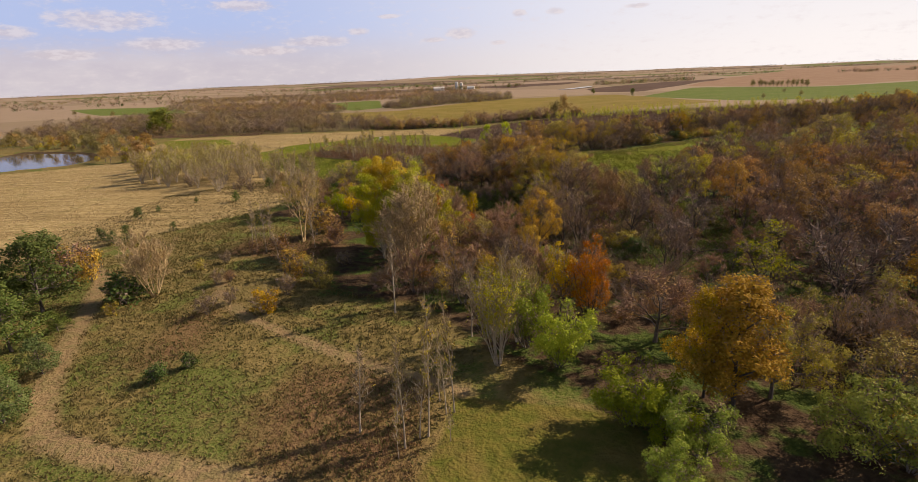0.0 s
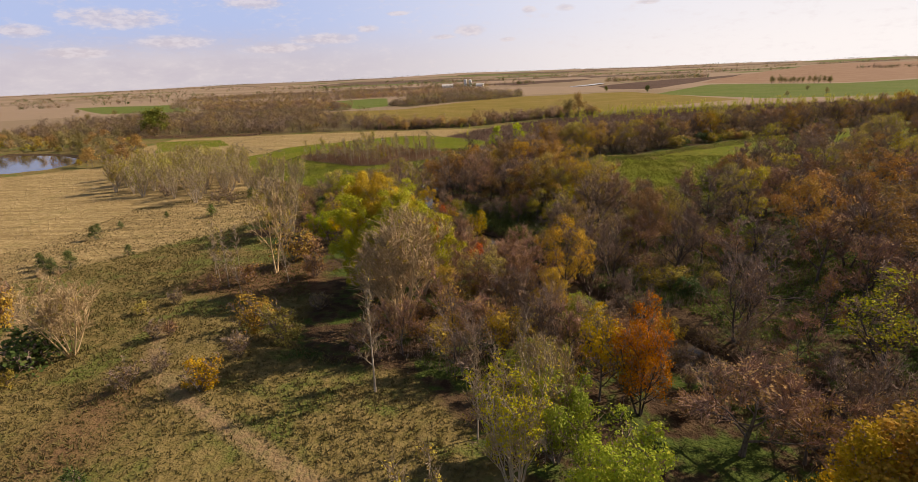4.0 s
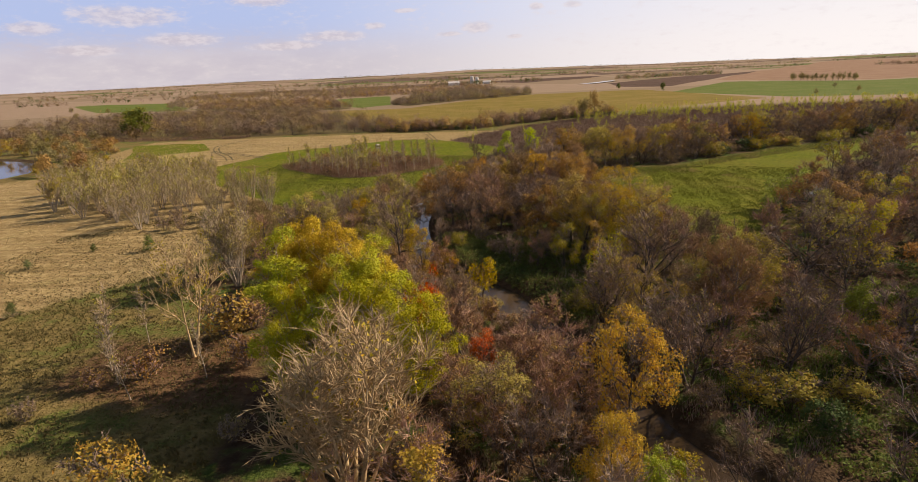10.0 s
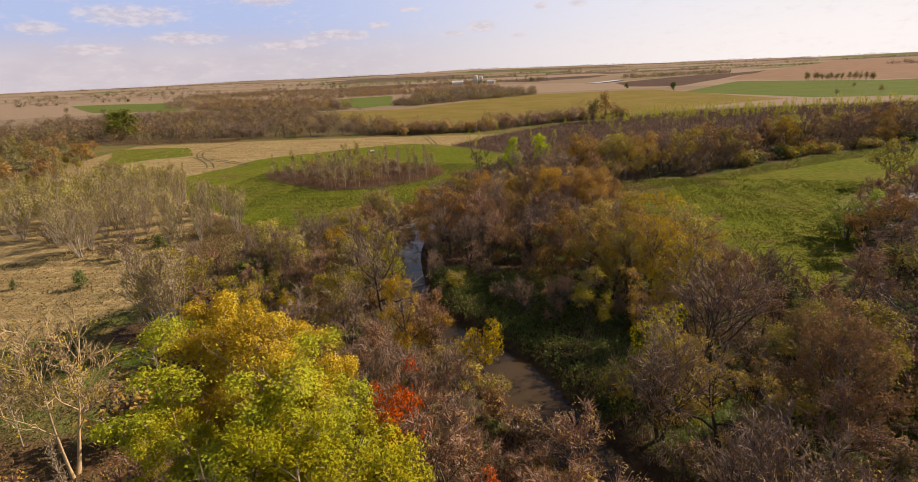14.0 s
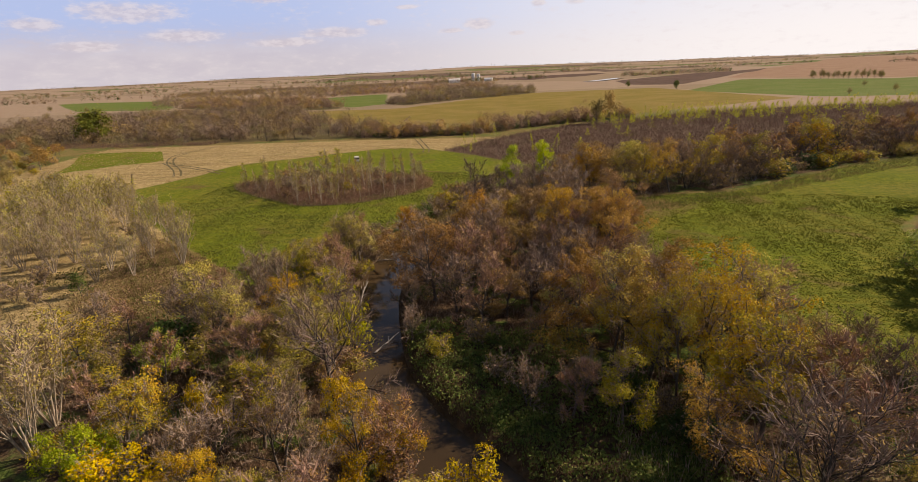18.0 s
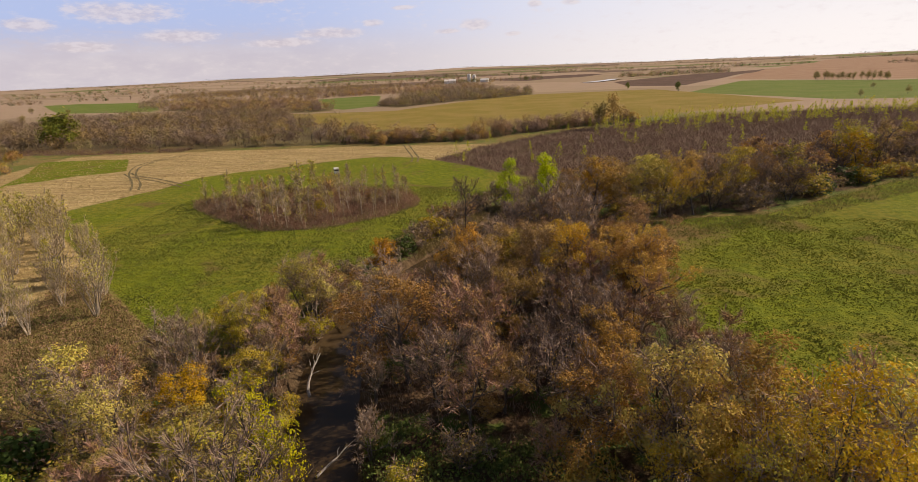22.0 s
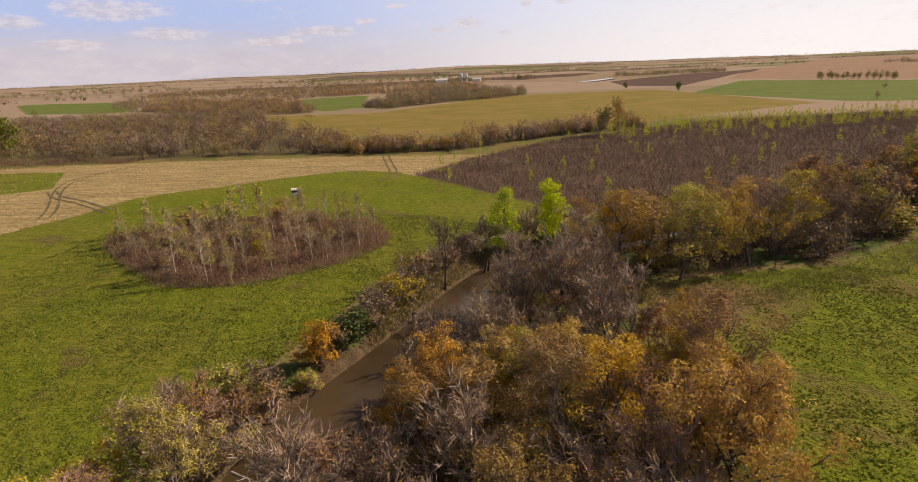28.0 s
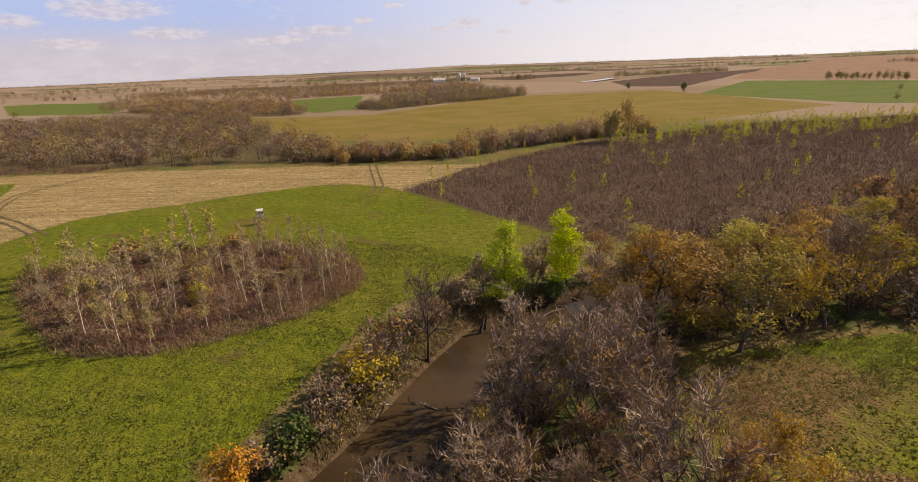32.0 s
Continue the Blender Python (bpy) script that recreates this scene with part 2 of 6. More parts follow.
RIGHT_MEADOW = [(27, 177), (22.5, 169), (22, 158), (25, 146), (26, 128), (29, 117), (36, 107), (43, 105), (54, 116), (64, 128), (72, 150), (92, 168), (125, 190), (220, 232), (220, 255), (143, 225), (100, 206), (57, 181), (36, 178)]
PATCH = [(-148, 238), (-160, 262), (-178, 291), (-141, 291), (-122, 260), (-134, 253)]
PATCH_STRIP = [(-151, 238), (-140, 222), (-122, 205), (-104, 192), (-101, 194), (-117, 207), (-137, 225), (-147, 238)]
TAN = [(-300, 40), (-110, 30), (-96, 62), (-84, 98), (-82, 118), (-58, 136), (-56, 152), (-84, 182), (-104, 192), (-97, 210), (-90, 226), (-87, 243), (-58, 262), (-36, 273), (-21, 269),
       (-12, 260), (10, 275), (12, 297), (-50, 304), (-119, 306), (-175, 304), (-165, 240), (-140, 205), (-175, 180), (-300, 150)]
DRY_SLOPE = [(-98, 60), (-80, 62), (-66, 80), (-56, 92), (-47, 104), (-45, 118), (-56, 137), (-84, 120), (-86, 98)]
SCRUB = [(-14, 262), (0, 285), (14, 303), (45, 337), (120, 378), (200, 390), (330, 380), (330, 320), (190, 262), (143, 232), (100, 214), (60, 200), (40, 212), (23, 216)]
WOODS = [(-20, 45), (-6, 41), (2, 28), (10, 20), (20, 4), (30, -10), (200, -60), (200, 190), (125, 186), (92, 160), (70, 140), (56, 114), (44, 102), (36, 104), (28, 116), (25, 128), (24, 145), (21.5, 158), (22, 169), (28, 179),
         (57, 183), (100, 208), (150, 232), (60, 206), (36, 206), (20, 200), (8, 196), (-6, 182), (-12, 170), (-18, 150), (-22, 140), (-32, 124), (-42, 112), (-46, 96), (-30, 82), (-22, 62)]
MOWN = [(-6, 2), (-2, 12), (-1, 19), (3, 18), (9, 17), (18, 14), (24, 0), (10, -20), (-8, -10)]
RUSSET = [(-17, 7), (-4, 6), (-3, 20), (-9, 26), (-17, 25), (-20, 16)]
RUSSET_C = [(23, 158), (34, 161), (46, 171), (36, 177), (26, 175)]
RUSSET_B = [(-38, 26), (-33, 24), (-30, 30), (-33, 40), (-38, 39)]
LITTER = [(-44, 66), (-44, 77), (-26, 77), (-20, 64), (-28, 61)]
LANE = [(-14, 7), (-22, 9.5), (-30, 11.5), (-37, 14), (-41, 19), (-45, 26), (-48, 33), (-53, 44), (-59, 56), (-70, 66), (-82, 76)]
TRAIL = [(0, 19.5), (-4, 22), (-10, 25), (-15, 28.5), (-21, 33), (-27, 37), (-34, 43), (-38, 53)]
RUT_A = [(-97, 225), (-103, 236), (-118, 256), (-126, 275), (-120, 300)]
RUT_B = [(-84, 229), (-96, 238), (-112, 248), (-119, 256)]
RUT_C = [(-20.5, 258), (-21, 268), (-24, 280), (-30, 306)]
POND = [(-230, 200), (-190, 190), (-174, 202), (-172, 218), (-184, 238), (-205, 252), (-240, 262)]
BELT_WEST = [(-330, 352), (-235, 330), (-171, 319), (-125, 314.5), (-60, 314), (-52, 340), (-75, 372), (-115, 425), (-150, 500), (-230, 530), (-340, 520)]
BELT_EAST = [(-60, 313), (-38, 309), (-5, 307.5), (25, 332), (52, 347), (84, 360), (80, 374), (48, 362), (18, 346), (-10, 324), (-52, 334)]
YELLOW_FIELD = [(-190, 530), (-150, 470), (-60, 372), (30, 362), (86, 385), (220, 460), (190, 700), (34, 690), (-69, 515)]
FAR_WOOD_WEST = [(-350, 672), (-205, 541), (-140, 538), (-122, 553), (-152, 602), (-190, 720), (-250, 740), (-360, 790)]
FAR_WOOD_EAST = [(-94, 590), (-72, 556), (-29, 608), (30, 660), (58, 694), (62, 740), (10, 800), (-70, 760)]
FAR_WOOD_BACK = [(-214, 800), (-137, 850), (0, 860), (30, 1000), (-160, 1350), (-480, 1450), (-640, 1300), (-560, 1020), (-350, 860)]
FAR_WOOD_RIM = [(-235, 808), (-137, 858), (5, 872), (15, 960), (-210, 950)]
FAR_COPSE = [(-340, 662), (-420, 740), (-500, 900), (-420, 930), (-330, 800)]
FAR_GREEN = [(-152, 602), (-118, 556), (-94, 592), (-137, 848), (-214, 795)]
BIG_GREEN = [(196, 610), (350, 840), (450, 690), (1100, 900), (900, 560), (430, 395), (240, 460)]
PLOUGHED = [(190, 800), (214, 990), (468, 1330), (760, 1500), (449, 1092), (242, 755)]
PINK = [(371, 938), (673, 1443), (1500, 2600), (2400, 1700), (1300, 1100), (473, 714)]
LEFT_GREEN = [(-480, 690), (-334, 645), (-430, 800), (-520, 940), (-750, 998)]
FAR_PLOUGH = [(0, 1616), (338, 1956), (356, 1702), (94, 1260)]
FAR_POND = [(178, 1070), (225, 1140), (262, 1215), (280, 1208), (236, 1120), (196, 1060)]


def to_polygon(px, py, pts):
    """Signed distance to a closed outline: positive inside."""
    p = np.array(pts, float)
    best, inside = np.full(px.shape, 1e9), np.zeros(px.shape, bool)
    for (ax, ay), (bx, by) in zip(p, np.roll(p, -1, 0)):
        ex, ey = bx - ax, by - ay
        t = np.clip(((px - ax) * ex + (py - ay) * ey) / (ex * ex + ey * ey), 0, 1)
        best = np.minimum(best, np.hypot(px - ax - t * ex, py - ay - t * ey))
        if by != ay:
            inside ^= ((ay > py) != (by > py)) & (px < ex * (py - ay) / (by - ay) + ax)
    return np.where(inside, best, -best)


def to_line(px, py, pts):
    p = np.array(pts, float)
    best = np.full(px.shape, 1e9)
    for (ax, ay), (bx, by) in zip(p[:-1], p[1:]):
        ex, ey = bx - ax, by - ay
        t = np.clip(((px - ax) * ex + (py - ay) * ey) / (ex * ex + ey * ey), 0, 1)
        best = np.minimum(best, np.hypot(px - ax - t * ex, py - ay - t * ey))
    return best


def smooth_line(pts, rounds=3):
    p = np.array(pts, float)
    for _ in range(rounds):
        q = np.empty((2 * len(p) - 2, 2))
        q[0::2], q[1::2] = 0.75 * p[:-1] + 0.25 * p[1:], 0.25 * p[:-1] + 0.75 * p[1:]
        p = np.vstack([p[:1], q, p[-1:]])
    return p


CREEK_LINE, OXBOW_LINE = smooth_line(CREEK, 2), smooth_line(OXBOW, 2)


def half_width(y):
    return 2.1 + 0.6 * np.clip((y - 60) / 30, 0, 1) + 0.9 * np.clip((y - 125) / 40, 0, 1) - 2.7 * np.clip((y - 188) / 8, 0, 1)


def smoothstep(a, b, x):
    t = np.clip((x - a) / (b - a), 0, 1)
    return t * t * (3 - 2 * t)


def waves(x, y, size, seed):
    """Cheap smooth relief between -1 and 1."""
    r = np.random.RandomState(seed)
    out = 0
    for k in range(6):
        a, f = r.uniform(0, 6.28), (1 + 0.5 * k) / size
        out = out + np.sin(6.28 * f * (x * np.cos(a) + y * np.sin(a)) + r.uniform(0, 6.28)) / (1 + 0.4 * k)
    return out / 3


def height(x, y):
    """Height of the ground."""
    x, y = np.asarray(x, float), np.asarray(y, float)
    r = np.hypot(x, y)
    z = 0.22 * waves(x, y, 38, 1) + 0.1 * waves(x, y, 11, 2)
    z = z + smoothstep(600, 1500, r) * 3.0 * waves(x, y, 900, 3)
    z = z + smoothstep(1800, 4700, r) * (14 + 9 * waves(x, y, 2600, 4)) * np.where(y > 0, 1, 0.5)
    z = z + smoothstep(2600, 4600, y) * 24 * np.exp(-((x - 100) / 2300) ** 2)
    z = z + 0.9 * np.exp(-((x + 31) / 9) ** 2 - ((y - 47) / 9) ** 2)
    d = to_line(x, y, CREEK_LINE) - half_width(y)
    z = z + (-2.1 - z) * (1 - smoothstep(-1.2, 2.6, d))
    d = to_line(x, y, OXBOW_LINE) - 2.0
    z = z + (-1.9 - z) * (1 - smoothstep(-1.0, 2.6, d))
    d = to_polygon(x, y, POND)
    z = z + (-2.0 - z) * smoothstep(-5, 2, d)
    d = to_polygon(x, y, FAR_POND)
    return z + (-2.0 - z) * smoothstep(-60, 0, d)


def field_material():
    m, n = material("farmland")
    pos = n.add("ShaderNodeNewGeometry").outputs["Position"]
    big, mid, small, tiny = (n.noise(pos, s, d, 0.6) for s, d in ((0.035, 3.0), (0.16, 3.0), (0.75, 3.0), (3.2, 3.0)))
    attr = lambda name: n.add("ShaderNodeAttribute", attribute_name=name).outputs["Fac"]  # noqa: E731
    rag = n.math("SUBTRACT", n.math("ADD", n.math("MULTIPLY", small, 0.6), n.math("MULTIPLY", mid, 0.4)), 0.5)

    def inside(name, soft=0.4, ragged=3.0):
        return n.ramp(n.math("ADD", attr(name), n.math("MULTIPLY", rag, ragged)), -soft, soft)

    def blend(*cols):
        c = cols[0]
        for f, b in cols[1:]:
            c = n.mix(f, c, b)
        return c

    grain = n.ramp(tiny, 0.3, 0.7)
    speck = n.ramp(small, 0.35, 0.65)
    # rough prairie: olive, straw and green in patches
    prairie = n.mix(speck, (0.18, 0.146, 0.056), (0.30, 0.232, 0.104))
    prairie = n.mix(n.ramp(n.math("ADD", n.math("MULTIPLY", big, 0.5), n.math("MULTIPLY", mid, 0.5)), 0.475, 0.56), prairie, n.mix(grain, (0.11, 0.14, 0.036), (0.18, 0.198, 0.06)))
    prairie = n.mix(n.math("MULTIPLY", grain, 0.35), prairie, (0.23, 0.17, 0.09))
    # far land: a patchwork of fields, haze painted into the pale pinkish tans
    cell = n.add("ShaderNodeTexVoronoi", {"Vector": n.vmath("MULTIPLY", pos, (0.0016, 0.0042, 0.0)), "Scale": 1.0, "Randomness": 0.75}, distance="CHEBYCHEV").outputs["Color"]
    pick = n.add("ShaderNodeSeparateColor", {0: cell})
    hazy_land = n.mix(n.math("GREATER_THAN", pick.outputs[0], 0.5), (0.40, 0.30, 0.215), (0.33, 0.25, 0.17))
    hazy_land = n.mix(n.math("GREATER_THAN", pick.outputs[1], 0.86), hazy_land, (0.16, 0.18, 0.065))
    hazy_land = n.mix(n.math("GREATER_THAN", pick.outputs[2], 0.86), hazy_land, (0.16, 0.11, 0.085))
    hazy_land = n.mix(n.math("MULTIPLY", n.ramp(big, 0.35, 0.65), 0.25), hazy_land, (0.28, 0.235, 0.14))
    col = n.mix(n.ramp(n.math("ADD", attr("far"), n.math("MULTIPLY", big, 60.0)), 430.0, 480.0), prairie, hazy_land)
    # dry stubble and cut grass
    stub = n.mix(speck, (0.40, 0.30, 0.15), (0.64, 0.50, 0.27))
    stub = n.mix(n.math("MULTIPLY", grain, 0.45), stub, (0.28, 0.20, 0.095))
    stub = n.mix(n.math("MULTIPLY", n.ramp(mid, 0.5, 0.7), 0.45), stub, (0.22, 0.20, 0.075))
    rows = n.noise(n.vmath("MULTIPLY", pos, (0.035, 0.5, 0.0)), 1.0, 3.0, 0.6)
    stub = n.mix(n.math("MULTIPLY", n.ramp(rows, 0.4, 0.6), 0.55), stub, (0.25, 0.18, 0.088))
    col = n.mix(inside("tan", 1.2, 9.0), col, stub)
    # hay meadows
    hay = n.mix(n.ramp(mid, 0.3, 0.7), (0.152, 0.176, 0.026), (0.205, 0.216, 0.036))
    hay = n.mix(n.ramp(big, 0.42, 0.62), hay, (0.225, 0.20, 0.045))
    hay = n.mix(n.math("MULTIPLY", speck, 0.7), hay, (0.07, 0.098, 0.018))
    hay = n.mix(n.math("MULTIPLY", grain, 0.4), hay, (0.23, 0.255, 0.05))
    hay = n.mix(n.math("MULTIPLY", n.ramp(n.noise(pos, 0.085, 4.0, 0.6, 0.6), 0.57, 0.69), 0.75), hay, (0.17, 0.12, 0.055))
    col = n.mix(inside("meadow", 0.35, 1.6), col, hay)
    # lawn
    lawn = n.mix(speck, (0.13, 0.135, 0.035), (0.19, 0.165, 0.05))
    lawn = n.mix(n.math("MULTIPLY", n.ramp(mid, 0.45, 0.65), 0.6), lawn, (0.23, 0.165, 0.07))
    col = n.mix(inside("mown", 0.4, 1.4), col, lawn)
    # russet grass
    rus = n.mix(speck, (0.245, 0.145, 0.09), (0.19, 0.128, 0.066))
    col = n.mix(n.math("MULTIPLY", inside("russet", 3.0, 20.0), 0.8), col, rus)
    # leaf litter under the woods, with green herbs
    lit = n.mix(speck, (0.075, 0.05, 0.032), (0.13, 0.09, 0.055))
    lit = n.mix(n.math("MULTIPLY", n.ramp(n.math("ADD", n.math("MULTIPLY", mid, 0.7), n.math("MULTIPLY", small, 0.3)), 0.47, 0.58), 0.85), lit, n.mix(grain, (0.06, 0.10, 0.025), (0.11, 0.15, 0.04)))
    col = n.mix(inside("woods", 1.0, 5.0), col, lit)
    red = n.mix(speck, (0.145, 0.08, 0.05), (0.20, 0.125, 0.075))
    col = n.mix(n.math("MULTIPLY", inside("litter", 2.0, 9.0), 0.9), col, red)
    brush = n.mix(speck, (0.115, 0.078, 0.054), (0.17, 0.122, 0.082))
    col = n.mix(inside("brush", 1.2, 9.0), col, brush)
    # worn lane, trail and ruts
    dirt = n.mix(speck, (0.31, 0.22, 0.125), (0.38, 0.275, 0.155))
    dirt = n.mix(n.math("MULTIPLY", n.ramp(small, 0.45, 0.6), 0.5), dirt, (0.16, 0.15, 0.06))
    col = n.mix(n.math("MULTIPLY", inside("lane", 0.5, 1.6), 0.95), col, dirt)
    # far fields
    for name, a, b in (("straw", (0.245, 0.195, 0.06), (0.30, 0.225, 0.085)), ("crop", (0.145, 0.185, 0.05), (0.175, 0.20, 0.065)), ("plough", (0.115, 0.078, 0.058), (0.15, 0.10, 0.075)),
                       ("pink", (0.33, 0.215, 0.145), (0.37, 0.255, 0.17)), ("far_floor", (0.13, 0.10, 0.06), (0.17, 0.14, 0.07))):
        col = n.mix(inside(name, 2.0, 8.0), col, n.mix(n.ramp(big, 0.35, 0.65), a, b))
    # wet earth of the banks
    mud = n.mix(speck, (0.088, 0.062, 0.038), (0.15, 0.108, 0.066))
    col = n.mix(n.ramp(n.math("ADD", attr("bank"), n.math("MULTIPLY", rag, 2.0)), -0.3, 0.5), col, mud)
    h = n.math("ADD", n.math("MULTIPLY", small, 0.7), n.math("MULTIPLY", tiny, 0.45))
    col = n.add("ShaderNodeHueSaturation", {"Hue": 0.5, "Saturation": 1.12, "Value": 0.86, "Fac": 1.0, "Color": col}).outputs[0]
    finish(n, col, 0.95, bump=h, strength=1.0, distance=0.5, spec=0.05)
    return m


def lines(lo, a, b, hi, step, grow):
    mid = list(np.arange(a, b + 0.01, step))
    def run(start, stop, sign):
        out, d, v = [], step, start
        while abs(v) < abs(stop):
            d = d * grow
            v = v + sign * d
            out.append(v)
        out[-1] = stop
        return out
    return np.array(run(a, lo, -1)[::-1] + mid + run(b, hi, 1))


def build_ground():
    xs = lines(-4900, -64, 74, 4900, 1.0, 1.06)
    ys = lines(-4900, -12, 222, 4900, 1.0, 1.06)
    gx, gy = np.meshgrid(xs, ys)
    px, py = gx.ravel(), gy.ravel()
    pz = height(px, py)
    w, h = len(xs), len(ys)
    i = (np.arange(h - 1)[:, None] * w + np.arange(w - 1)[None]).ravel()
    faces = np.stack([i, i + 1, i + 1 + w, i + w], 1)
    me = bpy.data.meshes.new("ground")
    me.vertices.add(len(px))
    me.vertices.foreach_set("co", np.stack([px, py, pz], 1).astype(np.float32).ravel())
    me.loops.add(faces.size)
    me.loops.foreach_set("vertex_index", faces.astype(np.int32).ravel())
    me.polygons.add(len(faces))
    me.polygons.foreach_set("loop_start", np.arange(0, faces.size, 4, dtype=np.int32))
    me.polygons.foreach_set("use_smooth", np.ones(len(faces), bool))
    me.update()
    me.validate()
    poly = lambda p: to_polygon(px, py, p)  # noqa: E731
    deep = np.maximum
    water = deep(half_width(py) - to_line(px, py, CREEK_LINE), 2.0 - to_line(px, py, OXBOW_LINE))
    values = {
        "far": np.hypot(px, py),
        "tan": deep(deep(poly(TAN), poly(DRY_SLOPE)), -40),
        "meadow": deep(np.minimum(deep(deep(poly(MEADOW), poly(RIGHT_MEADOW)), deep(poly(PATCH), poly(PATCH_STRIP))), -poly(GROVE)), -40),
        "mown": poly(MOWN),
        "russet": deep(poly(RUSSET), deep(poly(RUSSET_B), poly(RUSSET_C))),
        "woods": poly(WOODS),
        "litter": poly(LITTER),
        "brush": deep(poly(GROVE), poly(SCRUB)),
        "lane": deep(1.5 - to_line(px, py, LANE), 1.0 - to_line(px, py, TRAIL)),
        "straw": poly(YELLOW_FIELD),
        "crop": deep(deep(poly(BIG_GREEN), poly(LEFT_GREEN)), poly(FAR_GREEN)),
        "plough": deep(poly(PLOUGHED), poly(FAR_PLOUGH)),
        "pink": poly(PINK),
        "far_floor": np.minimum(deep(deep(poly(BELT_WEST), poly(BELT_EAST)), deep(poly(FAR_WOOD_WEST), poly(FAR_WOOD_EAST))), -poly(FAR_GREEN)),
        "bank": deep(water + 1.9, deep(poly(POND) + 4.0, poly(FAR_POND) + 8.0)),
    }
    for name, v in values.items():
        a = me.attributes.new(name, "FLOAT", "POINT")
        a.data.foreach_set("value", np.clip(v, -60, 9000).astype(np.float32))
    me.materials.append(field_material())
    tagged(new("ground", me), "rolling autumn farmland with hay meadows, stubble and woodland floor", "ground", kind="structure")


build_ground()


def water_material():
    m, n = material("muddy_water")
    pos = n.add("ShaderNodeNewGeometry").outputs["Position"]
    v = n.noise(pos, 0.09, 3.0)
    r = n.noise(pos, 2.2, 3.0)
    col = n.mix(n.ramp(v, 0.35, 0.65), (0.05, 0.033, 0.016), (0.08, 0.054, 0.027))
    finish(n, col, 0.07, bump=r, strength=0.05, distance=0.02, spec=0.16)
    return m


WATER = water_material()


def build_water(name, line, wide, z, label):
    p = smooth_line(line, 1)
    d = np.gradient(p, axis=0)
    d /= np.linalg.norm(d, axis=1)[:, None]
    side = np.stack([d[:, 1], -d[:, 0]], 1)
    w = np.array([wide(y) for y in p[:, 1]])[:, None]
    a, b = p + side * w, p - side * w
    n = len(p)
    verts = [(x, y, z) for x, y in np.vstack([a, b])]
    me = bpy.data.meshes.new(name)
    me.from_pydata(verts, [], [(k, k + 1, n + k + 1, n + k) for k in range(n - 1)])
    me.materials.append(WATER)
    tagged(new(name, me), label, "water", kind="structure")


build_water("creek_water", CREEK_LINE, lambda y: float(half_width(y)) + 1.6, -1.25, "brown muddy creek winding between wooded banks")
build_water("backwater", OXBOW_LINE, lambda y: 2.6, -1.3, "still backwater among trees beside the meadow")


def build_pond(outline, label):
    p = smooth_line(outline + outline[:1], 2)
    c = p.mean(0)
    p = c + (p - c) * 1.03
    me = bpy.data.meshes.new("pond_water")
    me.from_pydata([(x, y, -0.9) for x, y in p[:-1]], [], [list(range(len(p) - 1))])
    me.materials.append(WATER)
    tagged(new("pond_water", me), label, "water", kind="structure")


build_pond(POND, "calm pond reflecting the pale sky")
build_pond(FAR_POND, "narrow far pond shining between ploughed fields")


def wheel_ruts(line, label):
    """A pair of wheel tracks pressed into the stubble."""
    m = bpy.data.materials.get("rut_earth")
    if m is None:
        m, n = material("rut_earth")
        pos = n.add("ShaderNodeNewGeometry").outputs["Position"]
        v = n.noise(pos, 1.1, 4.0, 0.6)
        finish(n, n.mix(n.ramp(v, 0.35, 0.65), (0.10, 0.085, 0.035), (0.19, 0.145, 0.07)), 0.95, bump=v, strength=0.6, distance=0.1, spec=0.1)
    p = smooth_line(line, 3)
    d = np.gradient(p, axis=0)
    d /= np.linalg.norm(d, axis=1)[:, None]
    side = np.stack([d[:, 1], -d[:, 0]], 1)
    verts, faces, k = [], [], len(p)
    rng = np.random.RandomState(5)
    for o in (-1.05, 1.05):
        w = (0.32 + 0.12 * rng.uniform(-1, 1, k))[:, None]
        base = len(verts)
        for q in (p + side * (o - w), p + side * (o + w)):
            verts += [(x, y, z + 0.07) for (x, y), z in zip(q, height(q[:, 0], q[:, 1]))]
        faces += [(base + i, base + i + 1, base + k + i + 1, base + k + i) for i in range(k - 1)]
    me = bpy.data.meshes.new("wheel_ruts")
    me.from_pydata(verts, [], faces)
    me.materials.append(m)
    tagged(new("wheel_ruts", me), label, "ruts", kind="structure")


wheel_ruts(RUT_A, "dark wheel ruts curving through the dry stubble")
wheel_ruts(RUT_B, "dark wheel ruts joining across the dry stubble")
wheel_ruts(RUT_C, "wheel ruts leaving the meadow for the stubble")


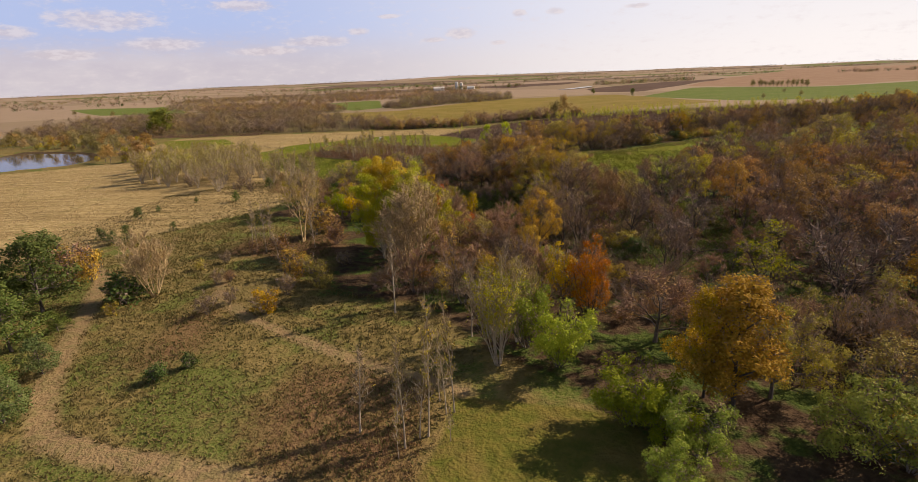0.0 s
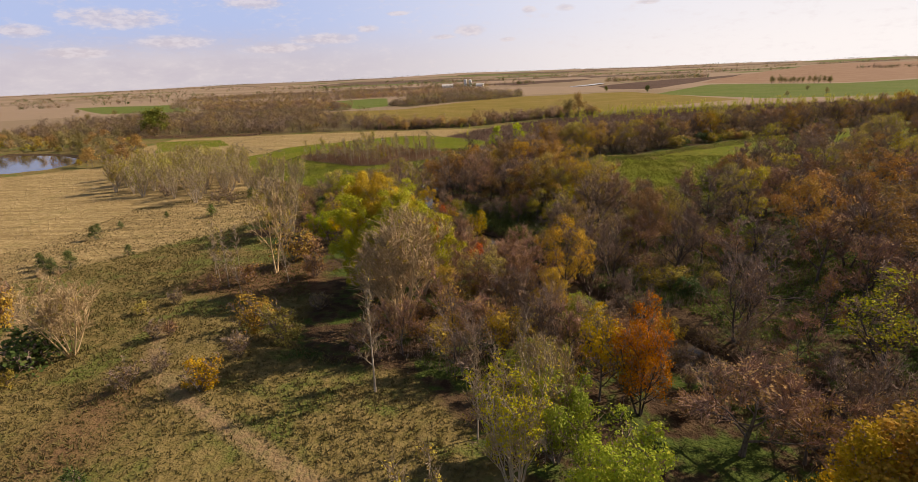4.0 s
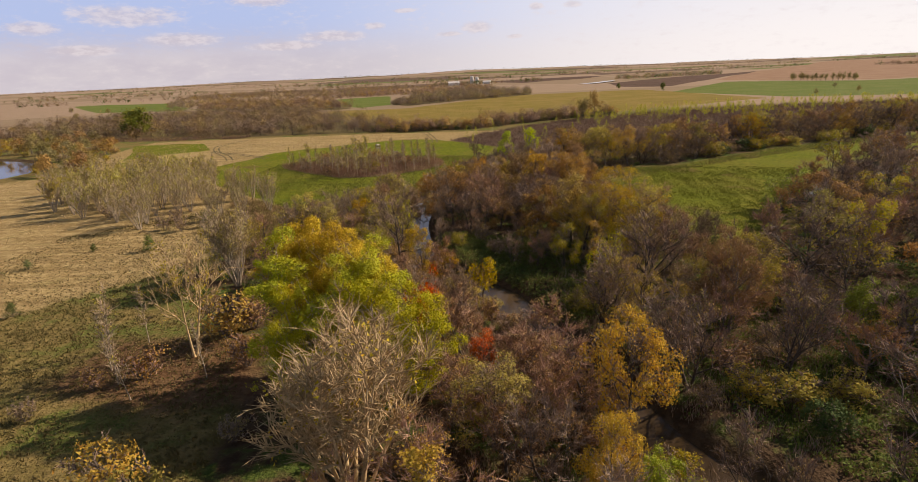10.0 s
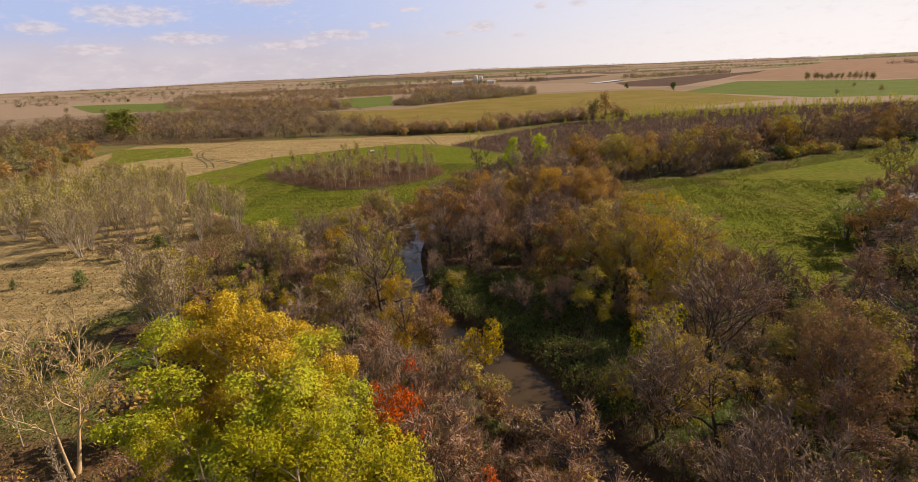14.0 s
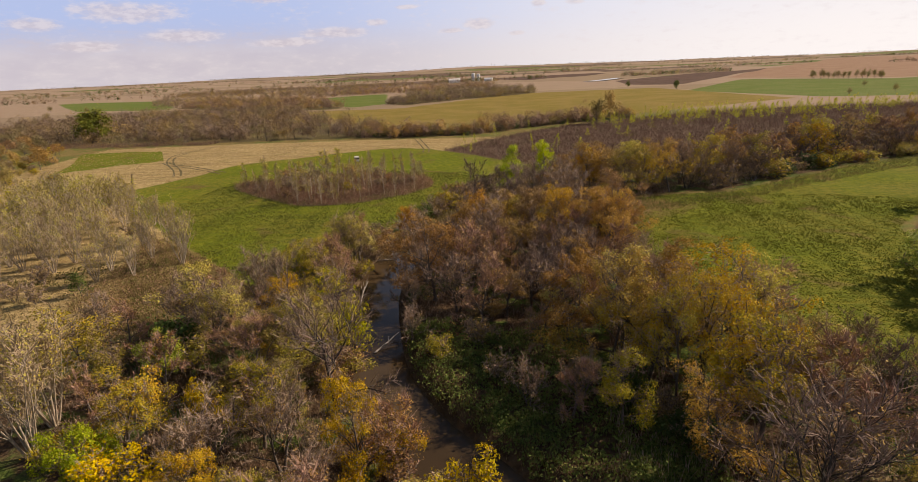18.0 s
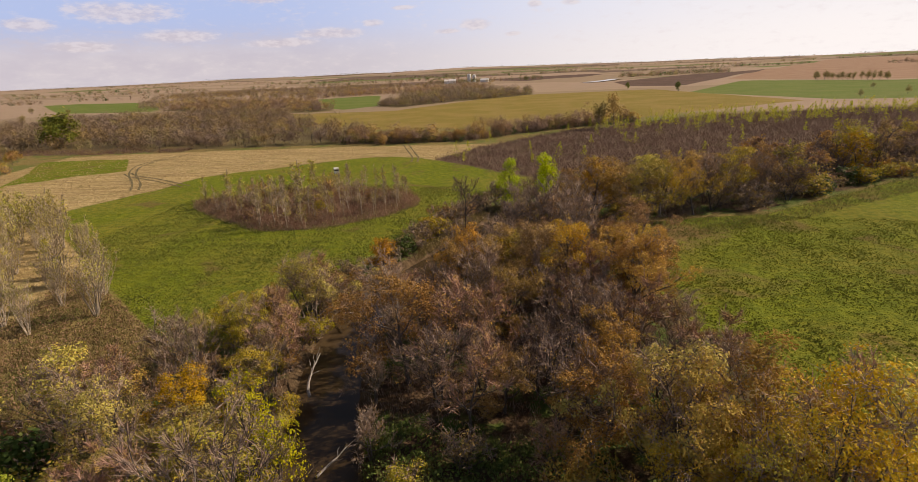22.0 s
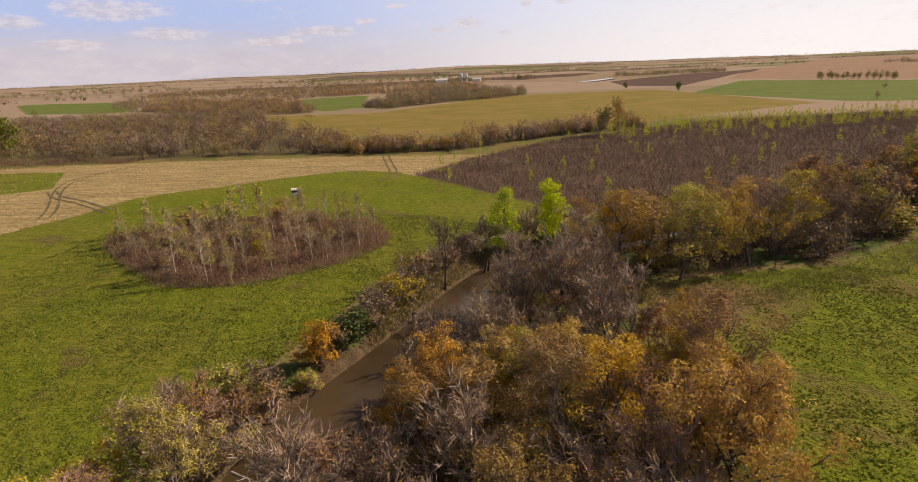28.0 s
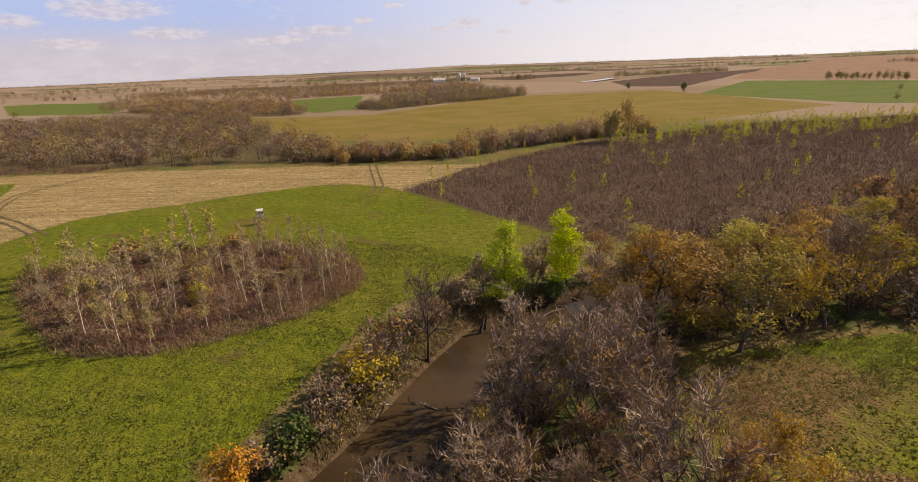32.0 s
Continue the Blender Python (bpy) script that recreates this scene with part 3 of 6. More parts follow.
# ---- plants: building blocks ----
class Soup:
    """Collects triangles and quads with a material slot each."""

    def __init__(self):
        self.v, self.f, self.m, self.n = [], [], [], 0

    def add(self, verts, faces, slot):
        verts, faces = np.asarray(verts, float), np.asarray(faces, int)
        self.v.append(verts)
        self.f.append(faces + self.n)
        self.m.append(np.full(len(faces), slot))
        self.n += len(verts)

    def mesh(self, name, mats, smooth=False):
        me = bpy.data.meshes.new(name)
        if self.n:
            co = np.vstack(self.v).astype(np.float32)
            idx = np.concatenate([f.ravel() for f in self.f]).astype(np.int32)
            size = np.concatenate([np.full(len(f), f.shape[1]) for f in self.f])
            me.vertices.add(len(co))
            me.vertices.foreach_set("co", co.ravel())
            me.loops.add(len(idx))
            me.loops.foreach_set("vertex_index", idx)
            me.polygons.add(len(size))
            me.polygons.foreach_set("loop_start", np.r_[0, np.cumsum(size)[:-1]].astype(np.int32))
            me.polygons.foreach_set("material_index", np.concatenate(self.m).astype(np.int32))
            if smooth:
                me.polygons.foreach_set("use_smooth", np.ones(len(size), bool))
            me.update()
            me.validate()
        for m in mats:
            me.materials.append(m)
        return me


def unit(v):
    return v / np.maximum(np.linalg.norm(v, axis=-1, keepdims=True), 1e-9)


def tube(soup, path, radii, sides, slot):
    path = np.asarray(path, float)
    d = unit(np.gradient(path, axis=0))
    ref = np.where(np.abs(d[:, 2:3]) > 0.9, [[1.0, 0, 0]], [[0, 0, 1.0]])
    u = unit(np.cross(d, ref))
    w = np.cross(d, u)
    a = np.arange(sides) * 2 * np.pi / sides
    ring = path[:, None] + np.asarray(radii)[:, None, None] * (np.cos(a)[None, :, None] * u[:, None] + np.sin(a)[None, :, None] * w[:, None])
    k, s = np.meshgrid(np.arange(len(path) - 1), np.arange(sides), indexing="ij")
    s2 = (s + 1) % sides
    faces = np.stack([k * sides + s, k * sides + s2, (k + 1) * sides + s2, (k + 1) * sides + s], -1).reshape(-1, 4)
    soup.add(ring.reshape(-1, 3), faces, slot)


def slivers(soup, p, d, length, width, slot, rng):
    """Thin twigs: one long triangle each."""
    n = len(p)
    side = unit(np.cross(d, rng.normal(size=(n, 3)))) * np.asarray(width).reshape(-1, 1) * 0.5
    v = np.stack([p - side, p + side, p + d * np.asarray(length).reshape(-1, 1)], 1).reshape(-1, 3)
    soup.add(v, np.arange(3 * n).reshape(-1, 3), slot)


def leaves(soup, p, size, slot, rng, out=None):
    """Leaf sprays: a kite each, turned to face out of the crown where out is given."""
    n = len(p)
    if out is None:
        face = unit(rng.normal(size=(n, 3)))
    else:                                             # leaves of one spray lie close together and face alike
        face = unit(out + (0, 0, 0.15) + rng.normal(size=(n, 3)) * 0.34)
        k = 5
        p, face = np.repeat(p, k, 0), np.repeat(face, k, 0)
        n = len(p)
        off = rng.normal(size=(n, 3)) * size * 1.5
        p = p + off - face * (off * face).sum(1, keepdims=True) * 0.6
        face = unit(face + rng.normal(size=(n, 3)) * 0.28)
    a = unit(np.cross(face, rng.normal(size=(n, 3))))
    b = np.cross(face, a)
    s = size * rng.uniform(0.6, 1.35, (n, 1))
    if size < 0.14:                                   # small leaves: a triangle each
        v = np.stack([p - a * s * 0.6 - b * s * 0.45, p + a * s * 0.75, p - a * s * 0.6 + b * s * 0.45], 1).reshape(-1, 3)
        soup.add(v, np.arange(3 * n).reshape(-1, 3), slot)
        return
    v = np.stack([p - a * s * 0.6, p + b * s * 0.42 - a * s * 0.05, p + a * s * 0.65, p - b * s * 0.42 - a * s * 0.05], 1).reshape(-1, 3)
    soup.add(v, np.arange(4 * n).reshape(-1, 4), slot)


def limb(rng, p, d, length, segs, wander, lift):
    pts = [np.array(p, float)]
    d = np.array(d, float)
    for _ in range(segs):
        d = d + rng.normal(size=3) * wander + np.array([0, 0, lift])
        d /= np.linalg.norm(d)
        pts.append(pts[-1] + d * length / segs)
    return np.array(pts)


def aside(rng, d, angle):
    """A way that leaves d at about that angle, on a random side."""
    s = np.cross(d, rng.normal(size=3))
    s /= np.linalg.norm(s) + 1e-9
    return np.cos(angle) * d + np.sin(angle) * s


# leader: share of the height; start: where limbs begin; low, top: limb angles from upright; reach: limb length by height share
FORMS = {
    "round": dict(stems=1, leader=0.78, start=0.22, low=68, top=22, reach=(0.50, 0.30), limbs=11, lift=0.10, wander=0.20, thick=0.021),
    "upswept": dict(stems=2, leader=0.66, start=0.24, low=56, top=20, reach=(0.50, 0.40), limbs=9, lift=0.17, wander=0.17, thick=0.017),
    "spread": dict(stems=1, leader=0.62, start=0.30, low=62, top=28, reach=(0.52, 0.42), limbs=9, lift=0.05, wander=0.26, thick=0.024),
    "vase": dict(stems=9, leader=0.88, start=0.22, low=36, top=16, reach=(0.36, 0.18), limbs=6, lift=0.2, wander=0.07, thick=0.0085),
    "tall": dict(stems=2, leader=0.92, start=0.18, low=52, top=20, reach=(0.30, 0.16), limbs=12, lift=0.14, wander=0.12, thick=0.016),
    "column": dict(stems=1, leader=1.0, start=0.28, low=48, top=24, reach=(0.15, 0.07), limbs=16, lift=0.12, wander=0.07, thick=0.010),
    "shrub": dict(stems=7, leader=0.75, start=0.15, low=50, top=25, reach=(0.38, 0.25), limbs=4, lift=0.04, wander=0.18, thick=0.010),
    "broad": dict(stems=3, leader=0.88, start=0.16, low=62, top=22, reach=(0.42, 0.18), limbs=10, lift=0.12, wander=0.14, thick=0.014),
    "oval": dict(stems=1, leader=0.95, start=0.12, low=62, top=22, reach=(0.30, 0.13), limbs=20, lift=0.10, wander=0.12, thick=0.014),
    "fan": dict(stems=2, leader=0.72, start=0.42, low=48, top=24, reach=(0.40, 0.30), limbs=8, lift=0.08, wander=0.16, thick=0.013),
    "cone": dict(stems=1, leader=1.0, start=0.06, low=85, top=50, reach=(0.33, 0.05), limbs=34, lift=0.02, wander=0.06, thick=0.017),
    "pine": dict(stems=1, leader=1.0, start=0.15, low=82, top=45, reach=(0.34, 0.10), limbs=26, lift=0.04, wander=0.10, thick=0.018),
}


def grow(seed, form, H, branches=6, twigs=5, sprays=1500, leaf_n=1500, leaf=0.26, bark=None, twig=None, leafy=None, spread=0.35, tip=0.0, sides=(6, 4, 3), fine=0.05, clumps=0):
    """Trunk mesh and crown mesh of a tree of height H. tip: how far the leaves keep to the outer ends."""
    f, rng = FORMS[form], np.random.RandomState(seed)
    wood, crown = Soup(), Soup()
    ends, ways, outer = [], [], []
    for s in range(f["stems"]):
        az = s * 2.4 + rng.uniform(0, 1)
        tilt = 0.0 if f["stems"] == 1 else rng.uniform(0.08, 0.42 if form != "shrub" else 0.75)
        base = np.array([np.cos(az), np.sin(az), 0]) * (0 if f["stems"] == 1 else 0.02 * H)
        lean = np.array([np.cos(az) * np.sin(tilt), np.sin(az) * np.sin(tilt), np.cos(tilt)])
        length = H * f["leader"] * (1.0 if s == 0 else rng.uniform(0.7, 1.0))
        stem = limb(rng, base - (0, 0, 0.15), lean, length, 8, f["wander"] * 0.35, 0.03)
        r0 = H * f["thick"] * rng.uniform(0.85, 1.15)
        rad = r0 * (1 - np.linspace(0, 0.88, 9) ** 1.1)
        rad[0] *= 1.45
        tube(wood, stem, rad, sides[0], 0)
        for k in range(f["limbs"]):
            q = f["start"] + (1 - f["start"]) * (k + rng.uniform(0.1, 0.9)) / f["limbs"]
            at = q * 8
            i = min(int(at), 7)
            p = stem[i] + (stem[i + 1] - stem[i]) * (at - i)
            ang = radians(f["low"] + (f["top"] - f["low"]) * (q - f["start"]) / (1 - f["start"])) * rng.uniform(0.8, 1.2)
            a2 = k * 2.399 + s + rng.uniform(-0.4, 0.4)
            d = np.array([np.cos(a2) * np.sin(ang), np.sin(a2) * np.sin(ang), np.cos(ang)])
            share = (q - f["start"]) / (1 - f["start"])
            L = H * (f["reach"][0] + (f["reach"][1] - f["reach"][0]) * share) * rng.uniform(0.75, 1.2)
            arm = limb(rng, p, d, L, 4, f["wander"], f["lift"])
            ra = min(rad[i] * 0.62, 0.05 * L)
            tube(wood, arm, ra * np.linspace(1, 0.3, 5), sides[1], 0)
            for b in range(branches):
                u = rng.uniform(0.25, 1.0)
                j = min(int(u * 4), 3)
                pb = arm[j] + (arm[j + 1] - arm[j]) * (u * 4 - j)
                db = unit(aside(rng, unit(arm[j + 1] - arm[j]), rng.uniform(0.5, 1.0)) + np.array([0, 0, f["lift"]]))
                Lb = L * rng.uniform(0.28, 0.5)
                br = limb(rng, pb, db, Lb, 2, f["wander"], f["lift"])
                tube(wood, br, max(ra * 0.45, 0.55 * fine) * np.array([1, 0.7, 0.3]), sides[2], 0)
                for t in range(twigs):
                    w = rng.uniform(0.2, 1.0)
                    pt = br[0] + (br[-1] - br[0]) * w
                    dt = aside(rng, unit(br[-1] - br[0]), rng.uniform(0.3, 0.9))
                    Lt = Lb * rng.uniform(0.3, 0.6)
                    ends.append(pt + dt * Lt * rng.uniform(0.3, 1))
                    ways.append(dt)
                    slivers(crown, pt[None], dt[None], Lt, fine * 1.25, 0, rng)
    ends, ways = np.array(ends), np.array(ways)
    if sprays:
        i = rng.randint(0, len(ends), sprays)
        d = unit(ways[i] + rng.normal(size=(sprays, 3)) * 0.5 + (0, 0, 0.3))
        slivers(crown, ends[i] - ways[i] * rng.uniform(0, 0.5, (sprays, 1)), d, rng.uniform(0.45, 1.15, sprays) * min(1.0, H / 8), rng.uniform(0.75, 1.25, sprays) * fine, 0, rng)
    if leaf_n:
        c = ends.mean(0)
        far = np.linalg.norm((ends - c) * (1, 1, 0.8), axis=1)
        pr = (far / far.max()) ** (2.5 * tip) * (1 + 0.0 * far)
        pr = pr * rng.uniform(0.3, 1.5, len(ends)) ** 2
        pr = pr / pr.sum()
        loose = leaf_n // 5
        if clumps:                                    # leaves gather in rounded clumps with gaps between
            loose = loose // 4
            r, mids = 0.085 * H * (38 / clumps) ** 0.5, []
            for e in ends[rng.choice(len(ends), 5 * clumps, p=pr)]:
                if len(mids) < clumps and all(np.linalg.norm(e - m) > 0.95 * r for m in mids):
                    mids.append(e)
            mids = np.array(mids)
            rk = r * rng.uniform(0.65, 1.3, len(mids))
            n = leaf_n // 5 - loose
            i = rng.choice(len(mids), n, p=rk ** 2 / (rk ** 2).sum())
            d = unit(rng.normal(size=(n, 3)) + unit(mids[i] - c) * 0.6 + (0, 0, 0.3))
            p = mids[i] + d * (rk[i] * rng.uniform(0.7, 1.05, n))[:, None] * (1.0, 1.0, 0.75)
            p[:, 2] = np.maximum(p[:, 2], 0.15)
            leaves(crown, p, leaf, 1, rng, d)
        i = rng.choice(len(ends), loose, p=pr)
        p = ends[i] + rng.normal(size=(loose, 3)) * spread * (0.7, 0.7, 0.55)
        p[:, 2] = np.maximum(p[:, 2], 0.15)
        leaves(crown, p, leaf, 1, rng, unit(p - c + rng.normal(size=p.shape) * 0.06 * H))
    return wood.mesh("trunk", [bark], True), crown.mesh("crown", [twig, leafy])


KINDS = {}


def kind(name, thing, label, category, H, variants, **how):
    """Registers a kind of tree; its meshes are built when first planted."""
    KINDS[name] = dict(thing=thing, label=label, category=category, H=H, variants=variants, how=how, made={})


PLANTED = []
plant_rng = np.random.RandomState(11)


def plant(name, x, y, H, wide=1.0, group="", turn=None, label=""):
    k = KINDS[name]
    v = int(plant_rng.randint(k["variants"]))
    how = k["how"]
    away = math.hypot(x - 3, y - min(max(y, -25), 126))               # from the line of flight
    if away > 32 and "sides" not in how:                              # farther off: fewer, larger sprays
        a, b, c, d, e, f = (100, 0.42, 0.36, 2.05, 0.75, 0.07) if away < 95 else (200, 0.24, 0.22, 2.9, 0.5, 0.11)
        v += a
        how = dict(how, sprays=int(how["sprays"] * b), leaf_n=int(how["leaf_n"] * c) + 60, leaf=min(how["leaf"] * d, (0.2 if how.get("clumps") else 0.15) if away < 95 else 0.28), branches=max(2, int(how.get("branches", 6) * e)), sides=(5, 3, 3), fine=f)
    elif "sides" not in how:
        how = dict(how, sprays=int(how["sprays"] * 0.6), leaf_n=int(how["leaf_n"] * 0.75), leaf=min(how["leaf"] * (1.3 if how.get("clumps") else 1.1), 0.145))
    s = H / k["H"]
    turn = plant_rng.uniform(0, 360) if turn is None else turn
    z = float(height(x, y)) - 0.05
    m = pose(x, y, z, plant_rng.uniform(-3, 3), plant_rng.uniform(-3, 3), turn)
    PLANTED.append((x, y))
    if v in k["made"]:
        first, s0, w0 = k["made"][v]
        ob = copy_thing(first, m @ Matrix.Diagonal((s * wide / w0, s * wide / w0, s / s0, 1)))
    else:
        ob = new(k["thing"])
        ob.matrix_basis = m @ Matrix.Diagonal((s * wide, s * wide, s, 1))
        trunk, crown = grow(seed=hash_of(name) + v * 7, H=k["H"], **how)
        for part_name, me in (("trunk", trunk), ("crown", crown)):
            c = new(part_name, me)
            c.parent = ob
        k["made"][v] = (ob, s, s * wide)
        tagged(ob, k["label"], k["category"], group)
    if label:
        tagged(ob, label)
    if group:
        tagged(ob, group=group)
    return ob


def hash_of(name):
    return sum((i + 3) * ord(c) for i, c in enumerate(name)) % 5000


kind("brown", "bare_tree", "nearly bare brown autumn tree with a haze of fine twigs", "tree", 9.0, 4, form="upswept", bark=BARK, twig=TWIG, leafy=RUST, sprays=3400, leaf_n=1100, leaf=0.1, branches=7)
kind("dull", "bare_tree", "dark brown leafless tree with dense twigs", "tree", 9.0, 3, form="upswept", bark=DARK_BARK, twig=DARK_TWIG, leafy=RUST, sprays=3000, leaf_n=700, leaf=0.1, branches=7)
kind("dark", "bare_oak_tree", "dark spreading bare tree with twisted limbs", "tree", 10.0, 3, form="spread", bark=DARK_BARK, twig=DARK_TWIG, leafy=TAN_LEAF, sprays=2300, leaf_n=500, leaf=0.1, branches=7)
kind("red_brown", "young_elm_tree", "reddish brown twiggy tree with a few last leaves", "tree", 7.5, 3, form="round", bark=BARK, twig=RED_TWIG, leafy=RUST, sprays=2800, leaf_n=1900, leaf=0.1)
kind("rust", "oak_tree", "rust brown oak in autumn leaf", "tree", 10.0, 4, form="round", clumps=40, bark=BARK, twig=TWIG, leafy=RUST, sprays=1100, leaf_n=11500, leaf=0.105, tip=0.6, spread=0.4)
kind("orange", "oak_tree", "orange leaved autumn tree on the creek bank", "tree", 10.0, 3, form="round", clumps=40, bark=DARK_BARK, twig=TWIG, leafy=ORANGE, sprays=1100, leaf_n=11500, leaf=0.105, tip=0.6, spread=0.4)
kind("gold", "maple_tree", "golden leaved autumn tree with a rounded crown", "tree", 10.0, 4, form="round", clumps=38, bark=DARK_BARK, twig=TWIG, leafy=GOLD, sprays=1100, leaf_n=11500, leaf=0.105, tip=0.6, spread=0.4)
kind("gold_low", "maple_tree", "orange gold tree leafy almost to the ground", "tree", 10.0, 2, form="oval", clumps=52, bark=DARK_BARK, twig=TWIG, leafy=DEEP_GOLD, sprays=500, leaf_n=17000, leaf=0.11, tip=0.3, spread=0.45, branches=6)
kind("thin_gold", "maple_tree", "open golden tree with dark limbs showing through", "tree", 12.0, 3, form="spread", clumps=34, bark=DARK_BARK, twig=TWIG, leafy=GOLD, sprays=1700, leaf_n=7500, leaf=0.105, branches=7, tip=0.4)
kind("olive", "maple_tree", "olive and tan autumn tree with thinning leaves", "tree", 9.0, 4, form="round", clumps=30, bark=BARK, twig=TWIG, leafy=OLIVE, sprays=1700, leaf_n=7000, leaf=0.1, tip=0.4)
kind("vine", "maple_tree", "tree hung with yellow green vine leaves", "tree", 11.0, 2, form="tall", clumps=26, bark=DARK_BARK, twig=TWIG, leafy=YELLOW_GREEN, sprays=1200, leaf_n=4500, leaf=0.125)
kind("yellow", "young_tree", "small bright yellow tree among bare ones", "tree", 5.0, 2, form="round", clumps=22, bark=BARK, twig=TWIG, leafy=YELLOW, sprays=300, leaf_n=2600, leaf=0.12, spread=0.3)
kind("yellow_tall", "young_tree", "tall slim tree with a small bright yellow top", "tree", 9.5, 1, form="column", bark=BARK, twig=TWIG, leafy=YELLOW, sprays=500, leaf_n=2600, leaf=0.12, branches=4, twigs=3, spread=0.3, tip=0.8)
kind("cottonwood", "cottonwood_tree", "large cottonwood with dense yellow green leaves turning gold", "tree", 16.0, 3, form="broad", clumps=100, bark=PALE_BARK, twig=PALE_TWIG, leafy=YELLOW_GREEN, sprays=600, leaf_n=60000, leaf=0.1, spread=0.55, branches=6, tip=0.5)
kind("cottonwood_gold", "cottonwood_tree", "large cottonwood with dense golden yellow leaves", "tree", 16.0, 2, form="broad", clumps=100, bark=PALE_BARK, twig=PALE_TWIG, leafy=YELLOW, sprays=600, leaf_n=60000, leaf=0.1, spread=0.55, branches=6, tip=0.5)
kind("bare_vase", "cottonwood_tree", "pale bare cottonwood fanning out from many stems", "tree", 14.0, 2, form="vase", bark=STRAW_TWIG, twig=STRAW_TWIG, leafy=OLIVE, sprays=8500, leaf_n=900, leaf=0.12, branches=10, twigs=6)
kind("pale_leafy", "cottonwood_tree", "pale stemmed young cottonwood with yellowing leaves", "tree", 11.0, 2, form="vase", bark=PALE_BARK, twig=PALE_TWIG, leafy=YELLOW_GREEN, sprays=1800, leaf_n=5200, leaf=0.12, branches=6)
kind("olive_vase", "cottonwood_tree", "many stemmed tree with sparse olive yellow leaves", "tree", 11.0, 3, form="vase", bark=PALE_BARK, twig=PALE_TWIG, leafy=OLIVE, sprays=4200, leaf_n=5600, leaf=0.085, branches=7)
kind("white", "sycamore_tree", "straw coloured tree with pale limbs and a bare spreading crown", "tree", 13.5, 1, form="fan", bark=STRAW_TWIG, twig=STRAW_TWIG, leafy=OLIVE, sprays=3000, leaf_n=3200, leaf=0.11, branches=8, tip=0.6)
kind("sapling", "young_poplar", "slender pale young poplar with few yellow leaves", "tree", 9.0, 4, form="column", bark=PALE_BARK, twig=PALE_TWIG, leafy=OLIVE, sprays=420, leaf_n=330, leaf=0.11, branches=3, twigs=3, spread=0.2)
kind("bare_sapling", "young_poplar", "slender bare pale sapling", "tree", 8.0, 2, form="column", bark=PALE_BARK, twig=PALE_TWIG, leafy=OLIVE, sprays=520, leaf_n=30, leaf=0.12, branches=3, twigs=3)
kind("poplar", "young_poplar", "young poplar with pale trunk and thin yellow green crown", "tree", 8.0, 4, form="column", bark=PALE_BARK, twig=PALE_TWIG, leafy=STAND_LEAF, sprays=600, leaf_n=1600, leaf=0.13, branches=4, twigs=3, spread=0.35, tip=0.8)
kind("stand", "young_poplar", "pale stemmed poplar with a thin olive crown", "tree", 9.5, 4, form="vase", bark=PALE_BARK, twig=PALE_TWIG, leafy=STAND_LEAF, sprays=1100, leaf_n=2600, leaf=0.14, branches=4, twigs=3, spread=0.4, tip=0.8)
kind("green", "green_tree", "bushy tree still in green leaf", "tree", 7.0, 3, form="shrub", clumps=34, bark=BARK, twig=TWIG, leafy=GREEN, sprays=300, leaf_n=11500, leaf=0.105, branches=5, tip=0.4)
kind("lime", "young_maple", "bright lime yellow tree on the creek bank", "tree", 9.0, 2, form="oval", clumps=34, bark=DARK_BARK, twig=TWIG, leafy=LIME, sprays=300, leaf_n=15000, leaf=0.13, spread=0.45)
kind("red", "young_maple", "small maple in bright red leaf", "tree", 6.0, 2, form="round", clumps=20, bark=BARK, twig=TWIG, leafy=RED, sprays=500, leaf_n=3200, leaf=0.11, spread=0.3)
kind("red_orange", "maple_tree", "maple with red orange leaves", "tree", 9.0, 2, form="broad", clumps=34, bark=DARK_BARK, twig=TWIG, leafy=RED_ORANGE, sprays=700, leaf_n=7500, leaf=0.125, spread=0.4, branches=4)
kind("cedar", "cedar_tree", "small dark green red cedar in the grass", "cedar", 4.0, 2, form="cone", bark=BARK, twig=TWIG, leafy=NEEDLE, sprays=0, leaf_n=3500, leaf=0.12, branches=3, twigs=3, spread=0.14)
kind("pine", "pine_tree", "green pine with layered boughs", "pine", 8.0, 3, form="pine", clumps=44, bark=BARK, twig=TWIG, leafy=NEEDLE, sprays=0, leaf_n=16000, leaf=0.13, branches=5, twigs=3, spread=0.24)
kind("shrub", "bare_shrub", "bare grey brown shrub with dense thin stems", "shrub", 3.5, 3, form="shrub", bark=BARK, twig=TWIG, leafy=TAN_LEAF, sprays=1100, leaf_n=700, leaf=0.1)
kind("olive_shrub", "olive_shrub", "olive green shrub thinning in autumn", "shrub", 3.5, 3, form="shrub", clumps=14, bark=BARK, twig=TWIG, leafy=OLIVE, sprays=500, leaf_n=2200, leaf=0.1)
kind("orange_shrub", "orange_shrub", "rounded orange bush on the creek bank", "shrub", 5.0, 1, form="shrub", clumps=22, bark=BARK, twig=TWIG, leafy=ORANGE, sprays=500, leaf_n=6500, leaf=0.1, branches=5)
kind("gold_shrub", "golden_shrub", "golden brown shrub with thin stems", "shrub", 3.5, 2, form="shrub", clumps=12, bark=BARK, twig=TWIG, leafy=GOLD, sprays=500, leaf_n=1900, leaf=0.1)
